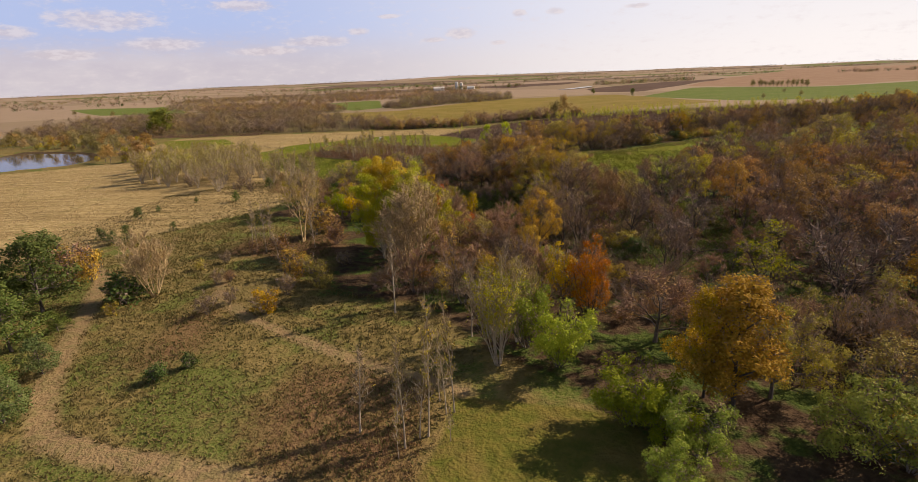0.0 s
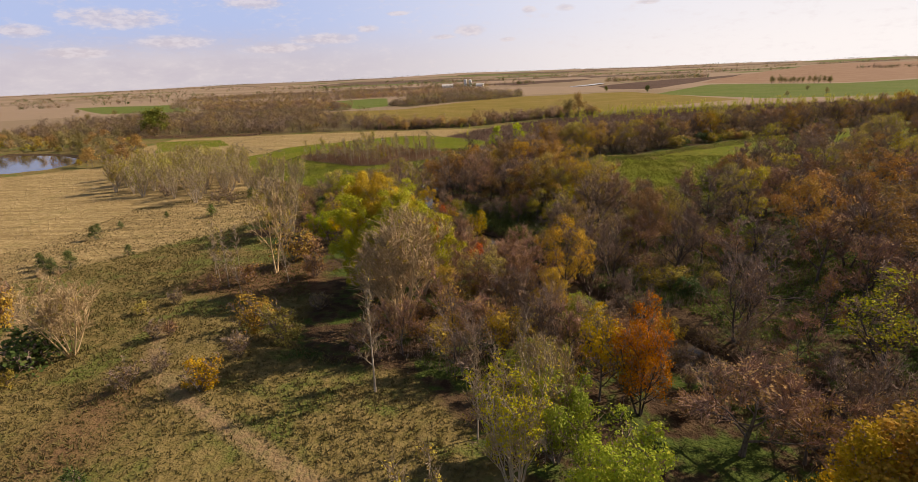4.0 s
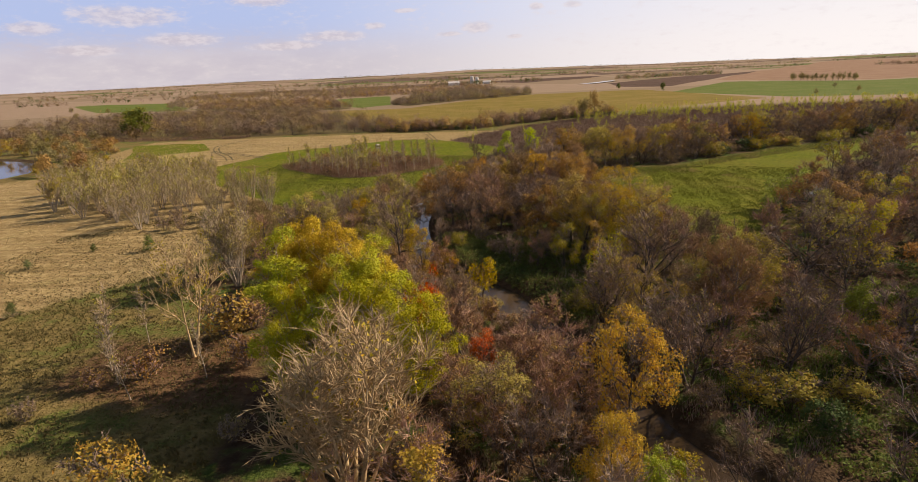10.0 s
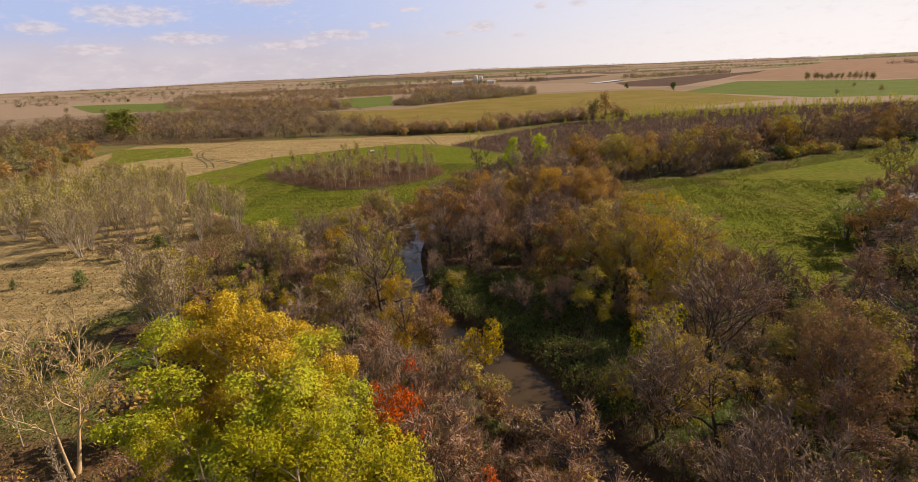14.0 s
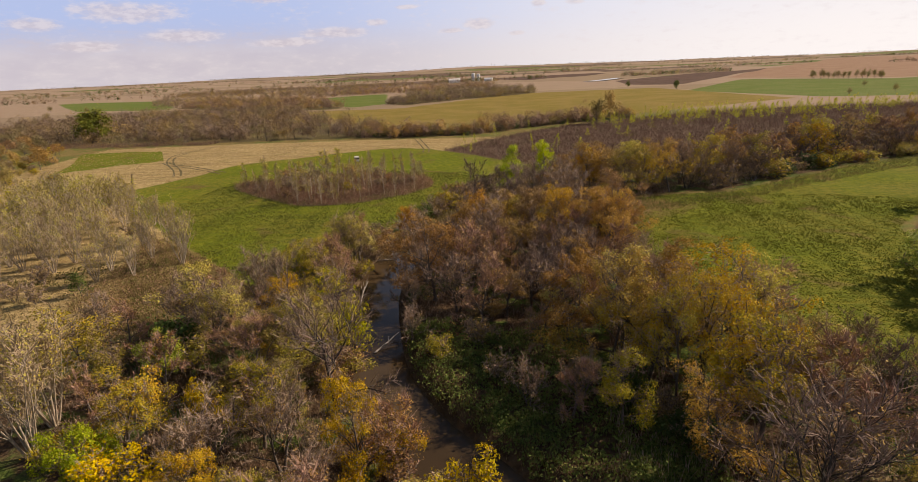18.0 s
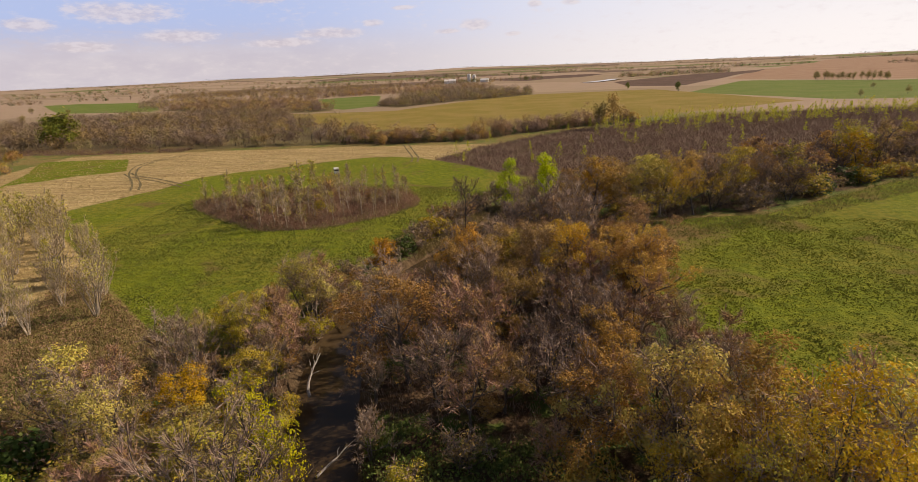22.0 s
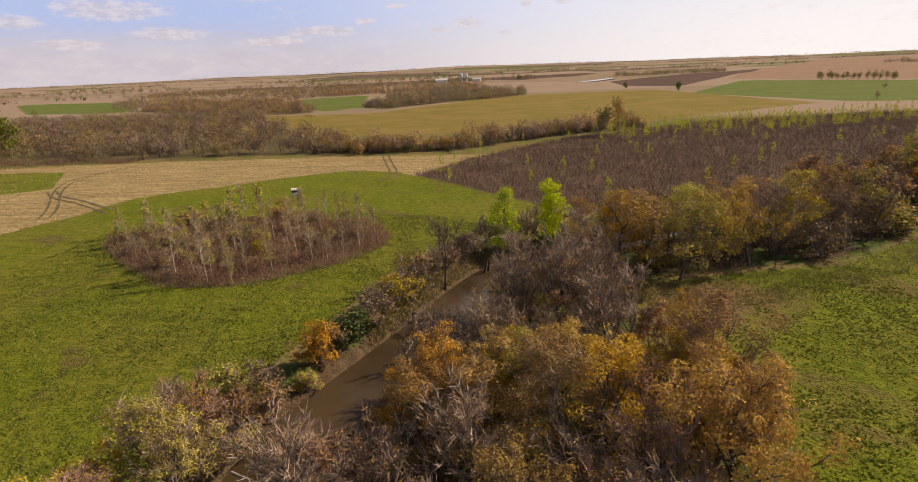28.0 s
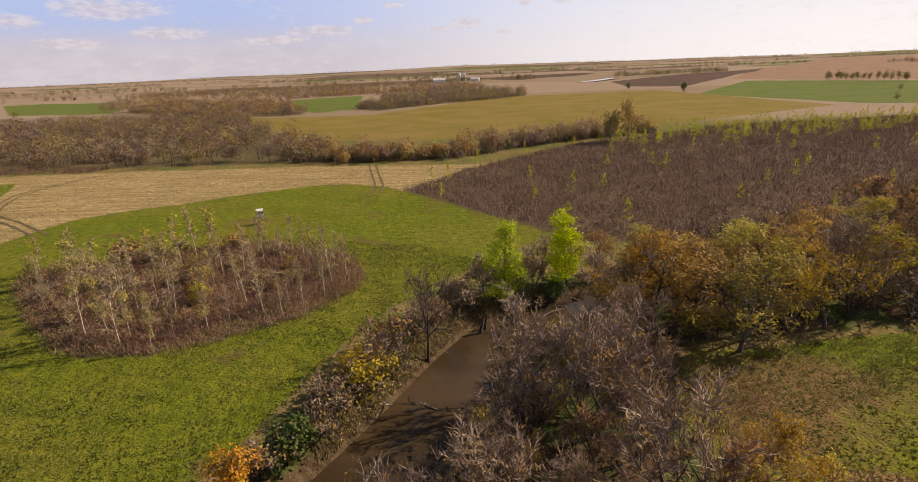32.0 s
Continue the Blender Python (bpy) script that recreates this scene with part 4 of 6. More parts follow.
kind("russet_shrub", "russet_shrub", "russet shrub with thin twigs", "shrub", 3.0, 3, form="shrub", bark=BARK, twig=RED_TWIG, leafy=RUST, sprays=900, leaf_n=1000, leaf=0.1)
kind("dark_shrub", "green_shrub", "dense dark green shrub in grass", "shrub", 3.0, 2, form="shrub", clumps=16, bark=BARK, twig=TWIG, leafy=DARK_GREEN, sprays=200, leaf_n=3000, leaf=0.11)
FAR = dict(branches=2, twigs=3, sides=(4, 3, 3))
kind("far_brown", "bare_tree", "brown bare tree in a distant wood", "tree", 10.0, 3, form="round", bark=BARK, twig=TWIG, leafy=RUST, sprays=260, leaf_n=420, leaf=0.62, spread=0.7, **FAR)
kind("far_rust", "oak_tree", "rust coloured oak in a distant wood", "tree", 10.0, 3, form="round", bark=BARK, twig=TWIG, leafy=FAR_RUST, sprays=160, leaf_n=560, leaf=0.68, spread=0.7, **FAR)
kind("far_gold", "maple_tree", "golden tree in a distant wood", "tree", 10.0, 2, form="round", bark=BARK, twig=TWIG, leafy=FAR_GOLD, sprays=160, leaf_n=560, leaf=0.65, spread=0.7, **FAR)
kind("far_olive", "maple_tree", "olive tree in a distant wood", "tree", 10.0, 2, form="round", bark=BARK, twig=TWIG, leafy=FAR_OLIVE, sprays=160, leaf_n=520, leaf=0.65, spread=0.7, **FAR)
kind("far_green", "green_tree", "large tree still green beside distant fields", "tree", 13.0, 2, form="round", bark=BARK, twig=TWIG, leafy=FAR_LEAFY, sprays=100, leaf_n=2500, leaf=0.7, spread=0.8, **FAR)


# ---- trees that stand out, one by one ----
# young poplars on the near prairie
for x, y, h in ((-5.2, 10.3, 4.7), (-4.8, 11.5, 9.7), (-3.7, 12.7, 8.2), (-3.0, 12.9, 11.8), (-2.3, 18.1, 6.0), (-0.9, 16.3, 10.5), (-1.6, 16.0, 8.0), (-5.8, 14.5, 7.0)):
    plant("sapling", x, y, h, 0.75, "young poplars on the prairie")
for x, y, h in ((-8.9, 13.7, 7.8), (-1.1, 12.2, 3.2), (-9.0, 38.0, 10.6), (0.8, 30.7, 7.6), (-36.2, 67.0, 8.5), (-33, 64, 6.5), (-39, 70, 7.0), (-41, 73, 8.0), (-38.5, 76, 7.0), (-27.5, 68, 6.0)):
    plant("bare_sapling", x, y, h, 0.95, "bare saplings on the prairie")
plant("pale_leafy", 3.5, 24.5, 11.4, 1.0)
plant("green", 9.6, 24.0, 8.4, 0.9)
plant("olive_vase", 6.0, 29.5, 11.0, 0.8)
plant("green", 6.8, 28.0, 9.6, 0.75)
plant("yellow", 11.8, 36.0, 8.2, 0.75)
plant("red_orange", 14.8, 34.0, 10.0, 0.75)
plant("red_orange", 15.5, 37.0, 7.5, 0.9)
plant("green", 14.3, 14.0, 7.2, 1.05)
plant("green", 18.3, 9.6, 6.0, 1.0)
plant("green", 15.0, 6.0, 4.4, 1.1)
plant("green", 16.5, 12.0, 5.0, 1.0)
plant("gold_low", 23.4, 15.6, 11.4, 1.3)
plant("gold_low", 21.8, 17.6, 9.8, 1.0)
plant("olive", 27.5, 17.0, 8.5, 0.9)
plant("green", 30.2, 9.0, 8.0, 1.0)
plant("gold_shrub", 32.5, 7.5, 5.0, 1.1)
plant("red_brown", 21.0, 28.5, 8.8, 1.3)
plant("brown", 33.6, 31.5, 7.0, 1.2)
plant("olive", 45.9, 28.5, 6.6, 1.2)
plant("olive", 31.5, 19.0, 6.4, 1.1)
plant("olive", 36.0, 14.0, 7.0, 1.1)
# the lane's pines and cedars
for x, y, h in ((-58.4, 42.0, 9.4), (-63, 38.0, 8.5), (-53.3, 30.5, 7.4), (-57, 27.5, 7.8), (-45.7, 25.4, 3.8), (-48.5, 22, 4.5), (-42.5, 16.5, 4.8), (-46, 13, 5.2), (-51.6, 35.7, 2.6), (-52, 20, 5.5), (-66, 55, 7.5)):
    plant("pine", x, y, h * 1.08, 1.3, "pines beside the lane")
plant("russet_shrub", -61.8, 52.5, 7.4, 0.9)
plant("gold_shrub", -60.0, 54.4, 5.8, 0.7)
plant("russet_shrub", -64.5, 58.0, 6.4, 0.9)
plant("gold_shrub", -50.0, 24.0, 2.6, 1.0)
for x, y, h in ((-76.4, 95.2, 3.0), (-67.8, 76.8, 3.4), (-69.5, 75.0, 2.8), (-76.0, 103.0, 1.8), (-62.2, 84.0, 2.1), (-72.5, 77.0, 2.6), (-74.7, 79.0, 2.4), (-79.0, 100, 2.2), (-57, 128, 3.6), (-60.5, 112.5, 3.0), (-71, 112, 1.6)):
    plant("cedar", x, y, h, 1.35, "small cedars in the prairie")
plant("bare_vase", -45.2, 46.5, 9.8, 1.3)
plant("dark_shrub", -48.2, 44.5, 4.8, 1.3)
plant("dark_shrub", -32.0, 23.5, 2.2, 1.1)
plant("dark_shrub", -29.6, 25.5, 1.9, 1.0)
for x, y, h, k in ((-33.9, 39.0, 3.5, "shrub"), (-26.2, 38.5, 4.0, "gold_shrub"), (-25.0, 44.5, 3.6, "shrub"), (-37.4, 49.5, 3.0, "shrub"), (-35.5, 50.0, 2.4, "russet_shrub"), (-26.1, 50.6, 5.4, "gold_shrub"),
                   (-21.9, 48.8, 4.9, "olive_shrub"), (-29.4, 76.5, 6.6, "gold_shrub"), (-27, 79, 5.0, "russet_shrub"), (-32, 41.5, 2.8, "shrub"), (-41.0, 61.0, 2.4, "shrub"), (-44, 58, 2.0, "olive_shrub"),
                   (-47.5, 40, 2.0, "olive_shrub"), (-20.0, 58.0, 3.0, "shrub"), (-34, 68, 4.0, "russet_shrub"), (-24, 70, 4.5, "russet_shrub"), (-38, 66, 3.0, "russet_shrub")):
    plant(k, x, y, h)
plant("white", -31.0, 72.3, 13.6, 0.9)
# the great cottonwoods
plant("bare_vase", -8.3, 50.8, 15.0, 1.45)
plant("cottonwood_gold", -14.6, 67.5, 15.4, 0.85)
plant("cottonwood_gold", -11.9, 68.0, 15.8, 0.9)
plant("cottonwood", -11.4, 62.5, 15.4, 1.12)
plant("cottonwood", -7.0, 62.5, 13.6, 1.1)
plant("cottonwood", -13.6, 61.0, 12.4, 0.8)
plant("red", -4.2, 71.2, 8.6, 0.6)
plant("red", 1.0, 65.0, 5.4, 0.75)
plant("yellow_tall", -1.6, 43.3, 10.2, 1.0)
plant("yellow", 0.5, 87.0, 6.5, 0.8)
plant("gold", 11.6, 55.2, 10.6, 0.85)
plant("green", 12.2, 50.3, 5.6, 0.9)
plant("gold", 9.4, 50.0, 7.5, 0.7)
plant("green", 42.1, 77.0, 6.0, 1.0)
plant("dark", 33.5, 54.0, 10.5, 1.1)
plant("vine", 14.6, 79.5, 10.6, 0.9)
plant("thin_gold", 21.3, 102.5, 12.0, 0.95)
plant("gold", 14.2, 106.5, 11.0, 0.9)
plant("olive", 29.8, 101.2, 7.4, 1.1)
plant("green", 34.8, 91.0, 5.6, 1.0)
plant("dark", 41.2, 86.0, 12.4, 1.0)
plant("dark", 44.5, 82.0, 10.4, 1.0)
plant("green", 59.5, 126.5, 8.2, 1.15)
plant("dark_shrub", 61.5, 123.5, 5.0, 1.4)
plant("thin_gold", 24.6, 101.5, 13.4, 0.85)
plant("olive", 18.6, 101.0, 10.5, 0.8)
plant("thin_gold", 17.0, 104.0, 11.0, 0.85)
# west bank
plant("olive_vase", -37.3, 98.0, 11.2, 1.15)
plant("olive_vase", -35.5, 93.5, 11.4, 1.0)
plant("dark_shrub", -32.8, 110.6, 5.0, 1.1)
plant("olive", -26.2, 111.4, 8.0, 1.0)
plant("green", -31.2, 105.0, 5.4, 0.9)
plant("dark", -11.8, 99.5, 13.4, 0.75)
plant("vine", -12.5, 108.5, 11.4, 0.85)
plant("yellow", -27.0, 95.4, 6.4, 0.8)
plant("yellow", -22.0, 96.0, 5.0, 0.7)
plant("orange_shrub", -23.3, 136.0, 6.4, 0.6)
plant("orange_shrub", -13.4, 156.8, 5.0, 0.95)
plant("green", -27.3, 89.4, 6.6, 0.85)
plant("gold", -7.2, 89.8, 8.4, 0.75)
plant("gold", -17.9, 85.6, 6.2, 0.9)
plant("dark", 18.4, 49.4, 9.6, 0.75)
plant("yellow", 22.0, 49.0, 4.4, 1.0)
plant("rust", 49.6, 71.3, 12.0, 0.8)
plant("rust", 27.9, 75.7, 10.8, 0.8)
plant("olive", 31.6, 85.7, 7.6, 0.95)
plant("red_brown", 38.3, 47.7, 6.4, 0.9)
plant("olive", 48.3, 86.8, 10.0, 0.85)
plant("green", 5.8, 36.9, 6.6, 0.85)
# low growth in the weedy openings
for x, y, h, k in ((5.2, 99.5, 4.6, "brown"), (9.0, 98.2, 5.6, "red_brown"), (3.0, 104.0, 3.6, "shrub"), (13.0, 97.2, 6.4, "olive"), (10.4, 101.5, 4.4, "brown"), (-3.4, 108.5, 3.2, "olive_shrub"), (0.5, 111.5, 4.0, "shrub"),
                   (-6.8, 113.0, 4.2, "brown"), (-7.6, 120.5, 5.2, "brown"), (7.5, 109.5, 4.8, "red_brown"), (16.5, 83.0, 4.2, "shrub"), (12.6, 82.0, 3.6, "olive_shrub"), (28.0, 57.5, 3.4, "dark_shrub"), (36.0, 58.5, 3.8, "shrub")):
    plant(k, x, y, h, 1.05)
# around the bend
plant("lime", 8.3, 191.2, 9.8, 0.95)
plant("lime", 16.9, 195.4, 9.6, 1.1)
plant("orange", 24.0, 181.0, 11.0, 1.35)
plant("brown", 17.4, 155.1, 10.0, 1.15)
plant("orange", 19.5, 134.0, 10.8, 1.0)
plant("gold", 6.3, 148.0, 7.4, 0.95)
plant("gold", 11.0, 146.0, 8.6, 1.0)
plant("olive", 32.0, 177.0, 10.4, 1.2)
plant("olive", 37.0, 181.0, 10.6, 1.0)
plant("thin_gold", 43.5, 181.5, 11.2, 0.9)
plant("shrub", 56.0, 185.0, 7.2, 1.2)
plant("brown", 13.4, 163.5, 11.0, 1.0)
plant("gold", 22.0, 149.0, 8.2, 1.0)
plant("gold", 24.6, 154.0, 7.0, 0.9)
plant("red_brown", 23.4, 140.5, 8.0, 1.2)
plant("olive", 7.3, 148.5, 7.5, 1.0)
plant("dark", -1.0, 178.0, 12.4, 0.55)
plant("brown", 9.5, 170.5, 9.0, 1.1)
plant("brown", 16.5, 172.0, 8.5, 1.1)
for x, y, h, k in ((14, 201, 5.5, "brown"), (22, 197.5, 6.5, "rust"), (27.5, 201.5, 6.0, "olive"), (20, 186.5, 7.5, "brown"), (27, 190, 8, "rust"), (33, 193.5, 7.5, "red_brown"), (30, 202.5, 5, "russet_shrub"), (25, 186.5, 9, "orange"), (36, 202, 6.5, "brown"), (40, 198.5, 6.5, "olive"), (30, 184, 10, "rust"), (34, 187, 10, "olive"), (39.5, 188.5, 10.5, "rust"), (44.5, 189, 10, "gold"), (49, 190.5, 10, "brown"), (53, 189, 9, "olive"), (36, 195, 9, "dull"), (42, 195, 9.5, "dull"), (47, 197, 9, "dull"), (55, 195.5, 9, "dull"), (62, 196, 9.5, "rust"), (60, 190, 8.5, "dull")):
    plant(k, x, y, h, 1.15)
# far single trees
plant("far_green", -204, 335, 15.5, 1.15)
plant("far_gold", 64.5, 340, 14.0, 0.75)
plant("far_olive", 57.5, 338, 11.0, 0.8)
plant("far_green", 198, 642, 8.0, 0.9)
plant("far_green", 168, 720, 7.0, 0.8)
for x, y, h in ((300, 480, 5), (330, 560, 4.5), (262, 470, 4.5), (-375, 515, 7.5), (-295, 480, 6), (-430, 640, 6), (-520, 700, 7), (-240, 430, 6.5)):
    plant("far_olive", x, y, h, 1.0)
for i in range(15):
    q = i / 14
    plant("far_olive", 391 + 40 * q + plant_rng.uniform(-2, 2), 752 - 66 * q + plant_rng.uniform(-2, 2), plant_rng.uniform(7.5, 9.5), 0.85, "windbreak row between fields")
for i in range(9):
    plant("far_green", plant_rng.uniform(600, 660), plant_rng.uniform(690, 720), plant_rng.uniform(9, 13), 1.0, "grove on the far slope")


# ---- woods ----
def inside(x, y, pts):
    return float(to_polygon(np.array([x], float), np.array([y], float), pts)[0])


def dry(x, y, pad=0.6):
    px, py = np.array([x], float), np.array([y], float)
    return to_line(px, py, CREEK_LINE)[0] > half_width(y) + pad and to_line(px, py, OXBOW_LINE)[0] > 3.0 + pad


# weedy openings along the creek where no tree stands
CLEARINGS = ([(-8, 103), (-10.5, 118), (-9.5, 131), (-6.5, 131), (-4, 119), (2, 113.5), (10, 113), (12, 104), (12.5, 90), (6, 85), (1, 91), (-5, 99)],
             [(6, 97), (18.5, 95), (19, 81), (11, 78)], [(15, 62), (26, 62), (42, 64), (42, 51), (30, 46.5), (22, 47), (17, 50.5)])


def scatter(seed, pts, spacing, mix, tall, group, keep=0.8, wide=(0.9, 1.25), margin=0.0, avoid=(), bank=0.8):
    """Trees of the kinds in mix (kind, share), no nearer to one another than spacing, clear of water."""
    rng = np.random.RandomState(seed)
    p = np.array(pts, float)
    lo, hi = p.min(0), p.max(0)
    names, shares = [m[0] for m in mix], np.array([m[1] for m in mix], float)
    tries = int((hi - lo).prod() / spacing ** 2 * 5)
    c = rng.uniform(lo, hi, (tries, 2))
    c = c[to_polygon(c[:, 0], c[:, 1], pts) > margin]
    for a in (*avoid, *CLEARINGS):
        c = c[to_polygon(c[:, 0], c[:, 1], a) < 0.5]
    c = c[(to_line(c[:, 0], c[:, 1], CREEK_LINE) > half_width(c[:, 1]) + bank) & (to_line(c[:, 0], c[:, 1], OXBOW_LINE) > 3.6)]
    done = np.array(PLANTED)
    for x, y in c:
        if len(done) and np.min(np.hypot(done[:, 0] - x, done[:, 1] - y)) < spacing * keep:
            continue
        name = names[rng.choice(len(names), p=shares / shares.sum())]
        h = rng.uniform(*tall) * (0.5 if "shrub" in name else 1.0)
        plant(name, x, y, h, rng.uniform(*wide), group)
        done = np.array(PLANTED)


ISLAND_NORTH = [(-9, 116), (-11, 140), (-6, 150), (2, 163), (9, 178), (14, 184), (30, 187), (46, 184), (31, 169), (26, 144), (25, 128), (27, 116), (15, 113), (4, 114)]
ISLAND_SOUTH = [(17, 62), (24, 54), (36, 60), (50, 80), (46, 100), (36, 103), (28, 114), (15, 112), (12, 98), (10, 86)]
WEST_BANK = [(-15, 49), (-4, 42), (6, 38), (16, 44), (14, 54), (9, 66), (4, 78), (-2, 90), (-10, 97), (-14, 106), (-17, 120), (-19, 134), (-18, 150), (-24, 136), (-32, 124), (-43, 112), (-42, 98), (-22, 86), (-16, 76), (-4, 72), (-2, 58), (-12, 54)]
EAST_WOODS = [(22, 26), (28, 22), (44, 12), (60, -2), (120, 0), (120, 110), (95, 112), (74, 122), (60, 120), (56, 112), (50, 98), (52, 80), (38, 58), (28, 54)]
NORTH_BELT = [(30, 178), (57, 185), (100, 210), (150, 231), (220, 262), (300, 300), (300, 330), (220, 290), (150, 258), (100, 230), (66, 212), (48, 200), (28, 190)]
EAST_BELT = [(66, 128), (74, 150), (94, 168), (126, 188), (200, 222), (200, 160), (120, 112), (80, 116)]
STAND = [(-103, 142), (-122, 172), (-116, 190), (-86, 186), (-62, 160), (-50, 148), (-47, 138), (-58, 131), (-62, 122), (-76, 128), (-90, 134)]
POND_SIDE = [(-160, 200), (-134, 200), (-150, 224), (-160, 250), (-186, 292), (-215, 312), (-300, 335), (-300, 300), (-240, 272), (-205, 260), (-180, 240), (-168, 222)]

HERB_ISLAND = [(1, 94), (9, 85), (13, 90), (13, 108), (4, 114), (-5, 114)]
BEND_SOUTH = [(-9, 114), (-10, 132), (-5, 142), (4, 153), (23, 153), (23, 144), (22.5, 128), (24, 116), (15, 113), (4, 114)]
BEND_NORTH = [(-3, 145.5), (7.5, 163), (12.5, 173), (17, 181), (23, 178), (20, 170), (19, 160), (22, 153), (21, 146)]
scatter(16, BEND_SOUTH, 4.3, (("dull", 3), ("brown", 3), ("red_brown", 3), ("dark", 1), ("olive", 1.2), ("rust", 0.7)), (6.0, 9.5), "bare trees on the wooded creek bend", wide=(0.95, 1.3), bank=3.2, avoid=([(-30, 136), (60, 136), (60, 170), (-30, 170)],))
scatter(1, BEND_SOUTH, 4.6, (("rust", 5), ("orange", 1.0), ("gold", 1.8), ("olive", 2.2), ("vine", 0.6), ("red_brown", 1)), (8.0, 11.2), "leafy trees on the wooded creek bend", wide=(0.95, 1.25), bank=4.5, avoid=([(-12, 145), (30, 145), (30, 170), (-12, 170)],))
scatter(11, BEND_NORTH, 4.4, (("brown", 4), ("dull", 3), ("red_brown", 2), ("dark", 1.5), ("rust", 0.5)), (6.0, 9.5), "bare trees inside the creek bend", wide=(1.0, 1.3), bank=3.6)
for x, y, h, k in ((16, 110.5, 11, "olive"), (10.5, 111.5, 9, "rust"), (23, 95, 10, "olive"), (25.5, 107, 10.5, "olive"), (28, 95.5, 9, "red_brown"), (19.5, 107, 10.5, "rust")):
    plant(k, x, y, h, 1.1, "trees between creek and meadow")
scatter(2, ISLAND_SOUTH, 6.5, (("dull", 4), ("olive", 1.6), ("dark", 1.2), ("red_brown", 2), ("vine", 1.0), ("thin_gold", 0.8), ("olive_shrub", 2), ("shrub", 2)), (7.0, 10.5), "trees between creek and meadow")
scatter(14, WEST_BANK, 3.4, (("brown", 4), ("red_brown", 5), ("olive", 1.6), ("dull", 0.8), ("russet_shrub", 3.5), ("shrub", 2), ("gold_shrub", 0.8), ("dark", 0.5), ("yellow", 0.3)), (5.0, 8.0), "thicket on the near creek bank", keep=0.85, avoid=([(-60, 82), (30, 82), (30, 160), (-60, 160)],))
scatter(3, WEST_BANK, 3.5, (("brown", 2), ("red_brown", 3.2), ("olive", 5.5), ("gold", 0.5), ("russet_shrub", 2.5), ("shrub", 2), ("olive_shrub", 3), ("gold_shrub", 1.2), ("dark", 0.6), ("yellow", 0.35)), (5.0, 8.2), "thicket on the near creek bank", keep=0.85)
for i, (x, y) in enumerate(CREEK_LINE):                       # trees leaning over the water on the sunny bank
    if 38 < y < 152 and i % 2 == 0:
        nx, ny = CREEK_LINE[i + 1] - CREEK_LINE[i - 1]
        l = math.hypot(nx, ny)
        d = float(half_width(y)) + plant_rng.uniform(1.5, 3.5)
        if i % 4 == 0 and y < 84 and not 46 < y < 63:
            plant(("dull", "olive", "brown", "dark")[i // 2 % 4], x + ny / l * d, y - nx / l * d, plant_rng.uniform(7, 10), 1.1, "trees leaning over the creek")
        plant(("shrub", "russet_shrub", "olive_shrub")[i // 2 % 3], x - ny / l * (d - 1.2), y + nx / l * (d - 1.2), plant_rng.uniform(2.5, 4.5), 1.2, "bushes on the creek bank")
scatter(15, ISLAND_SOUTH, 3.8, (("shrub", 3), ("red_brown", 1.2), ("olive_shrub", 2), ("russet_shrub", 1.5), ("dark_shrub", 0.4)), (5.0, 8.0), "bushes between creek and meadow", wide=(1.1, 1.5), avoid=(HERB_ISLAND,))
scatter(17, [(14, 46), (20, 31), (32, 22), (46, 18), (44, 30), (30, 44), (21, 55)], 2.9, (("red_brown", 3), ("brown", 2), ("shrub", 2), ("russet_shrub", 2), ("olive", 0.8), ("dark", 0.5)), (4.8, 7.6), "thicket along the near creek", keep=0.9, bank=0.5)
scatter(18, EAST_WOODS, 6.6, (("dull", 3), ("dark", 3.5), ("red_brown", 2), ("rust", 2), ("orange", 0.6), ("olive", 0.8), ("gold", 0.3)), (7.5, 11.0), "trees of the creek woods", wide=(1.0, 1.35), avoid=([(0, -20), (44, -20), (48, 130), (0, 130)],))
scatter(4, EAST_WOODS, 6.3, (("dull", 2), ("brown", 1.5), ("olive", 3.4), ("dark", 2.5), ("red_brown", 3.2), ("vine", 1.0), ("rust", 2.4), ("orange", 0.5), ("green", 0.6), ("gold", 0.4)), (7.0, 11.0), "trees of the creek woods", wide=(1.0, 1.35))
scatter(5, NORTH_BELT, 6.4, (("dull", 5), ("rust", 2), ("dark", 2), ("olive", 2), ("gold", 1), ("shrub", 1.5), ("red_brown", 2)), (7.5, 11.0), "trees along the far meadow edge", wide=(1.0, 1.3))
scatter(13, [(28, 179), (57, 185), (100, 209), (150, 231), (220, 260), (220, 267), (150, 239), (100, 217), (57, 192), (30, 187)], 3.6, (("shrub", 3), ("olive_shrub", 2), ("russet_shrub", 1.5), ("dark_shrub", 0.8)), (5.5, 9.5), "bushes at the foot of the belt trees", wide=(1.1, 1.5))
scatter(6, EAST_BELT, 7.5, (("brown", 4), ("dark", 3), ("olive", 2), ("red_brown", 2), ("vine", 0.6)), (7.0, 10.0), "trees beside the backwater")
scatter(7, STAND, 5.2, (("stand", 6), ("olive_vase", 0.6), ("bare_sapling", 0.5), ("shrub", 0.6)), (7.0, 9.6), "poplar stand at the prairie edge", wide=(0.8, 1.1))
scatter(8, POND_SIDE, 6.5, (("olive_shrub", 3), ("far_olive", 3), ("far_gold", 1), ("shrub", 3), ("far_rust", 1)), (4.5, 8.0), "bushes beside the pond")
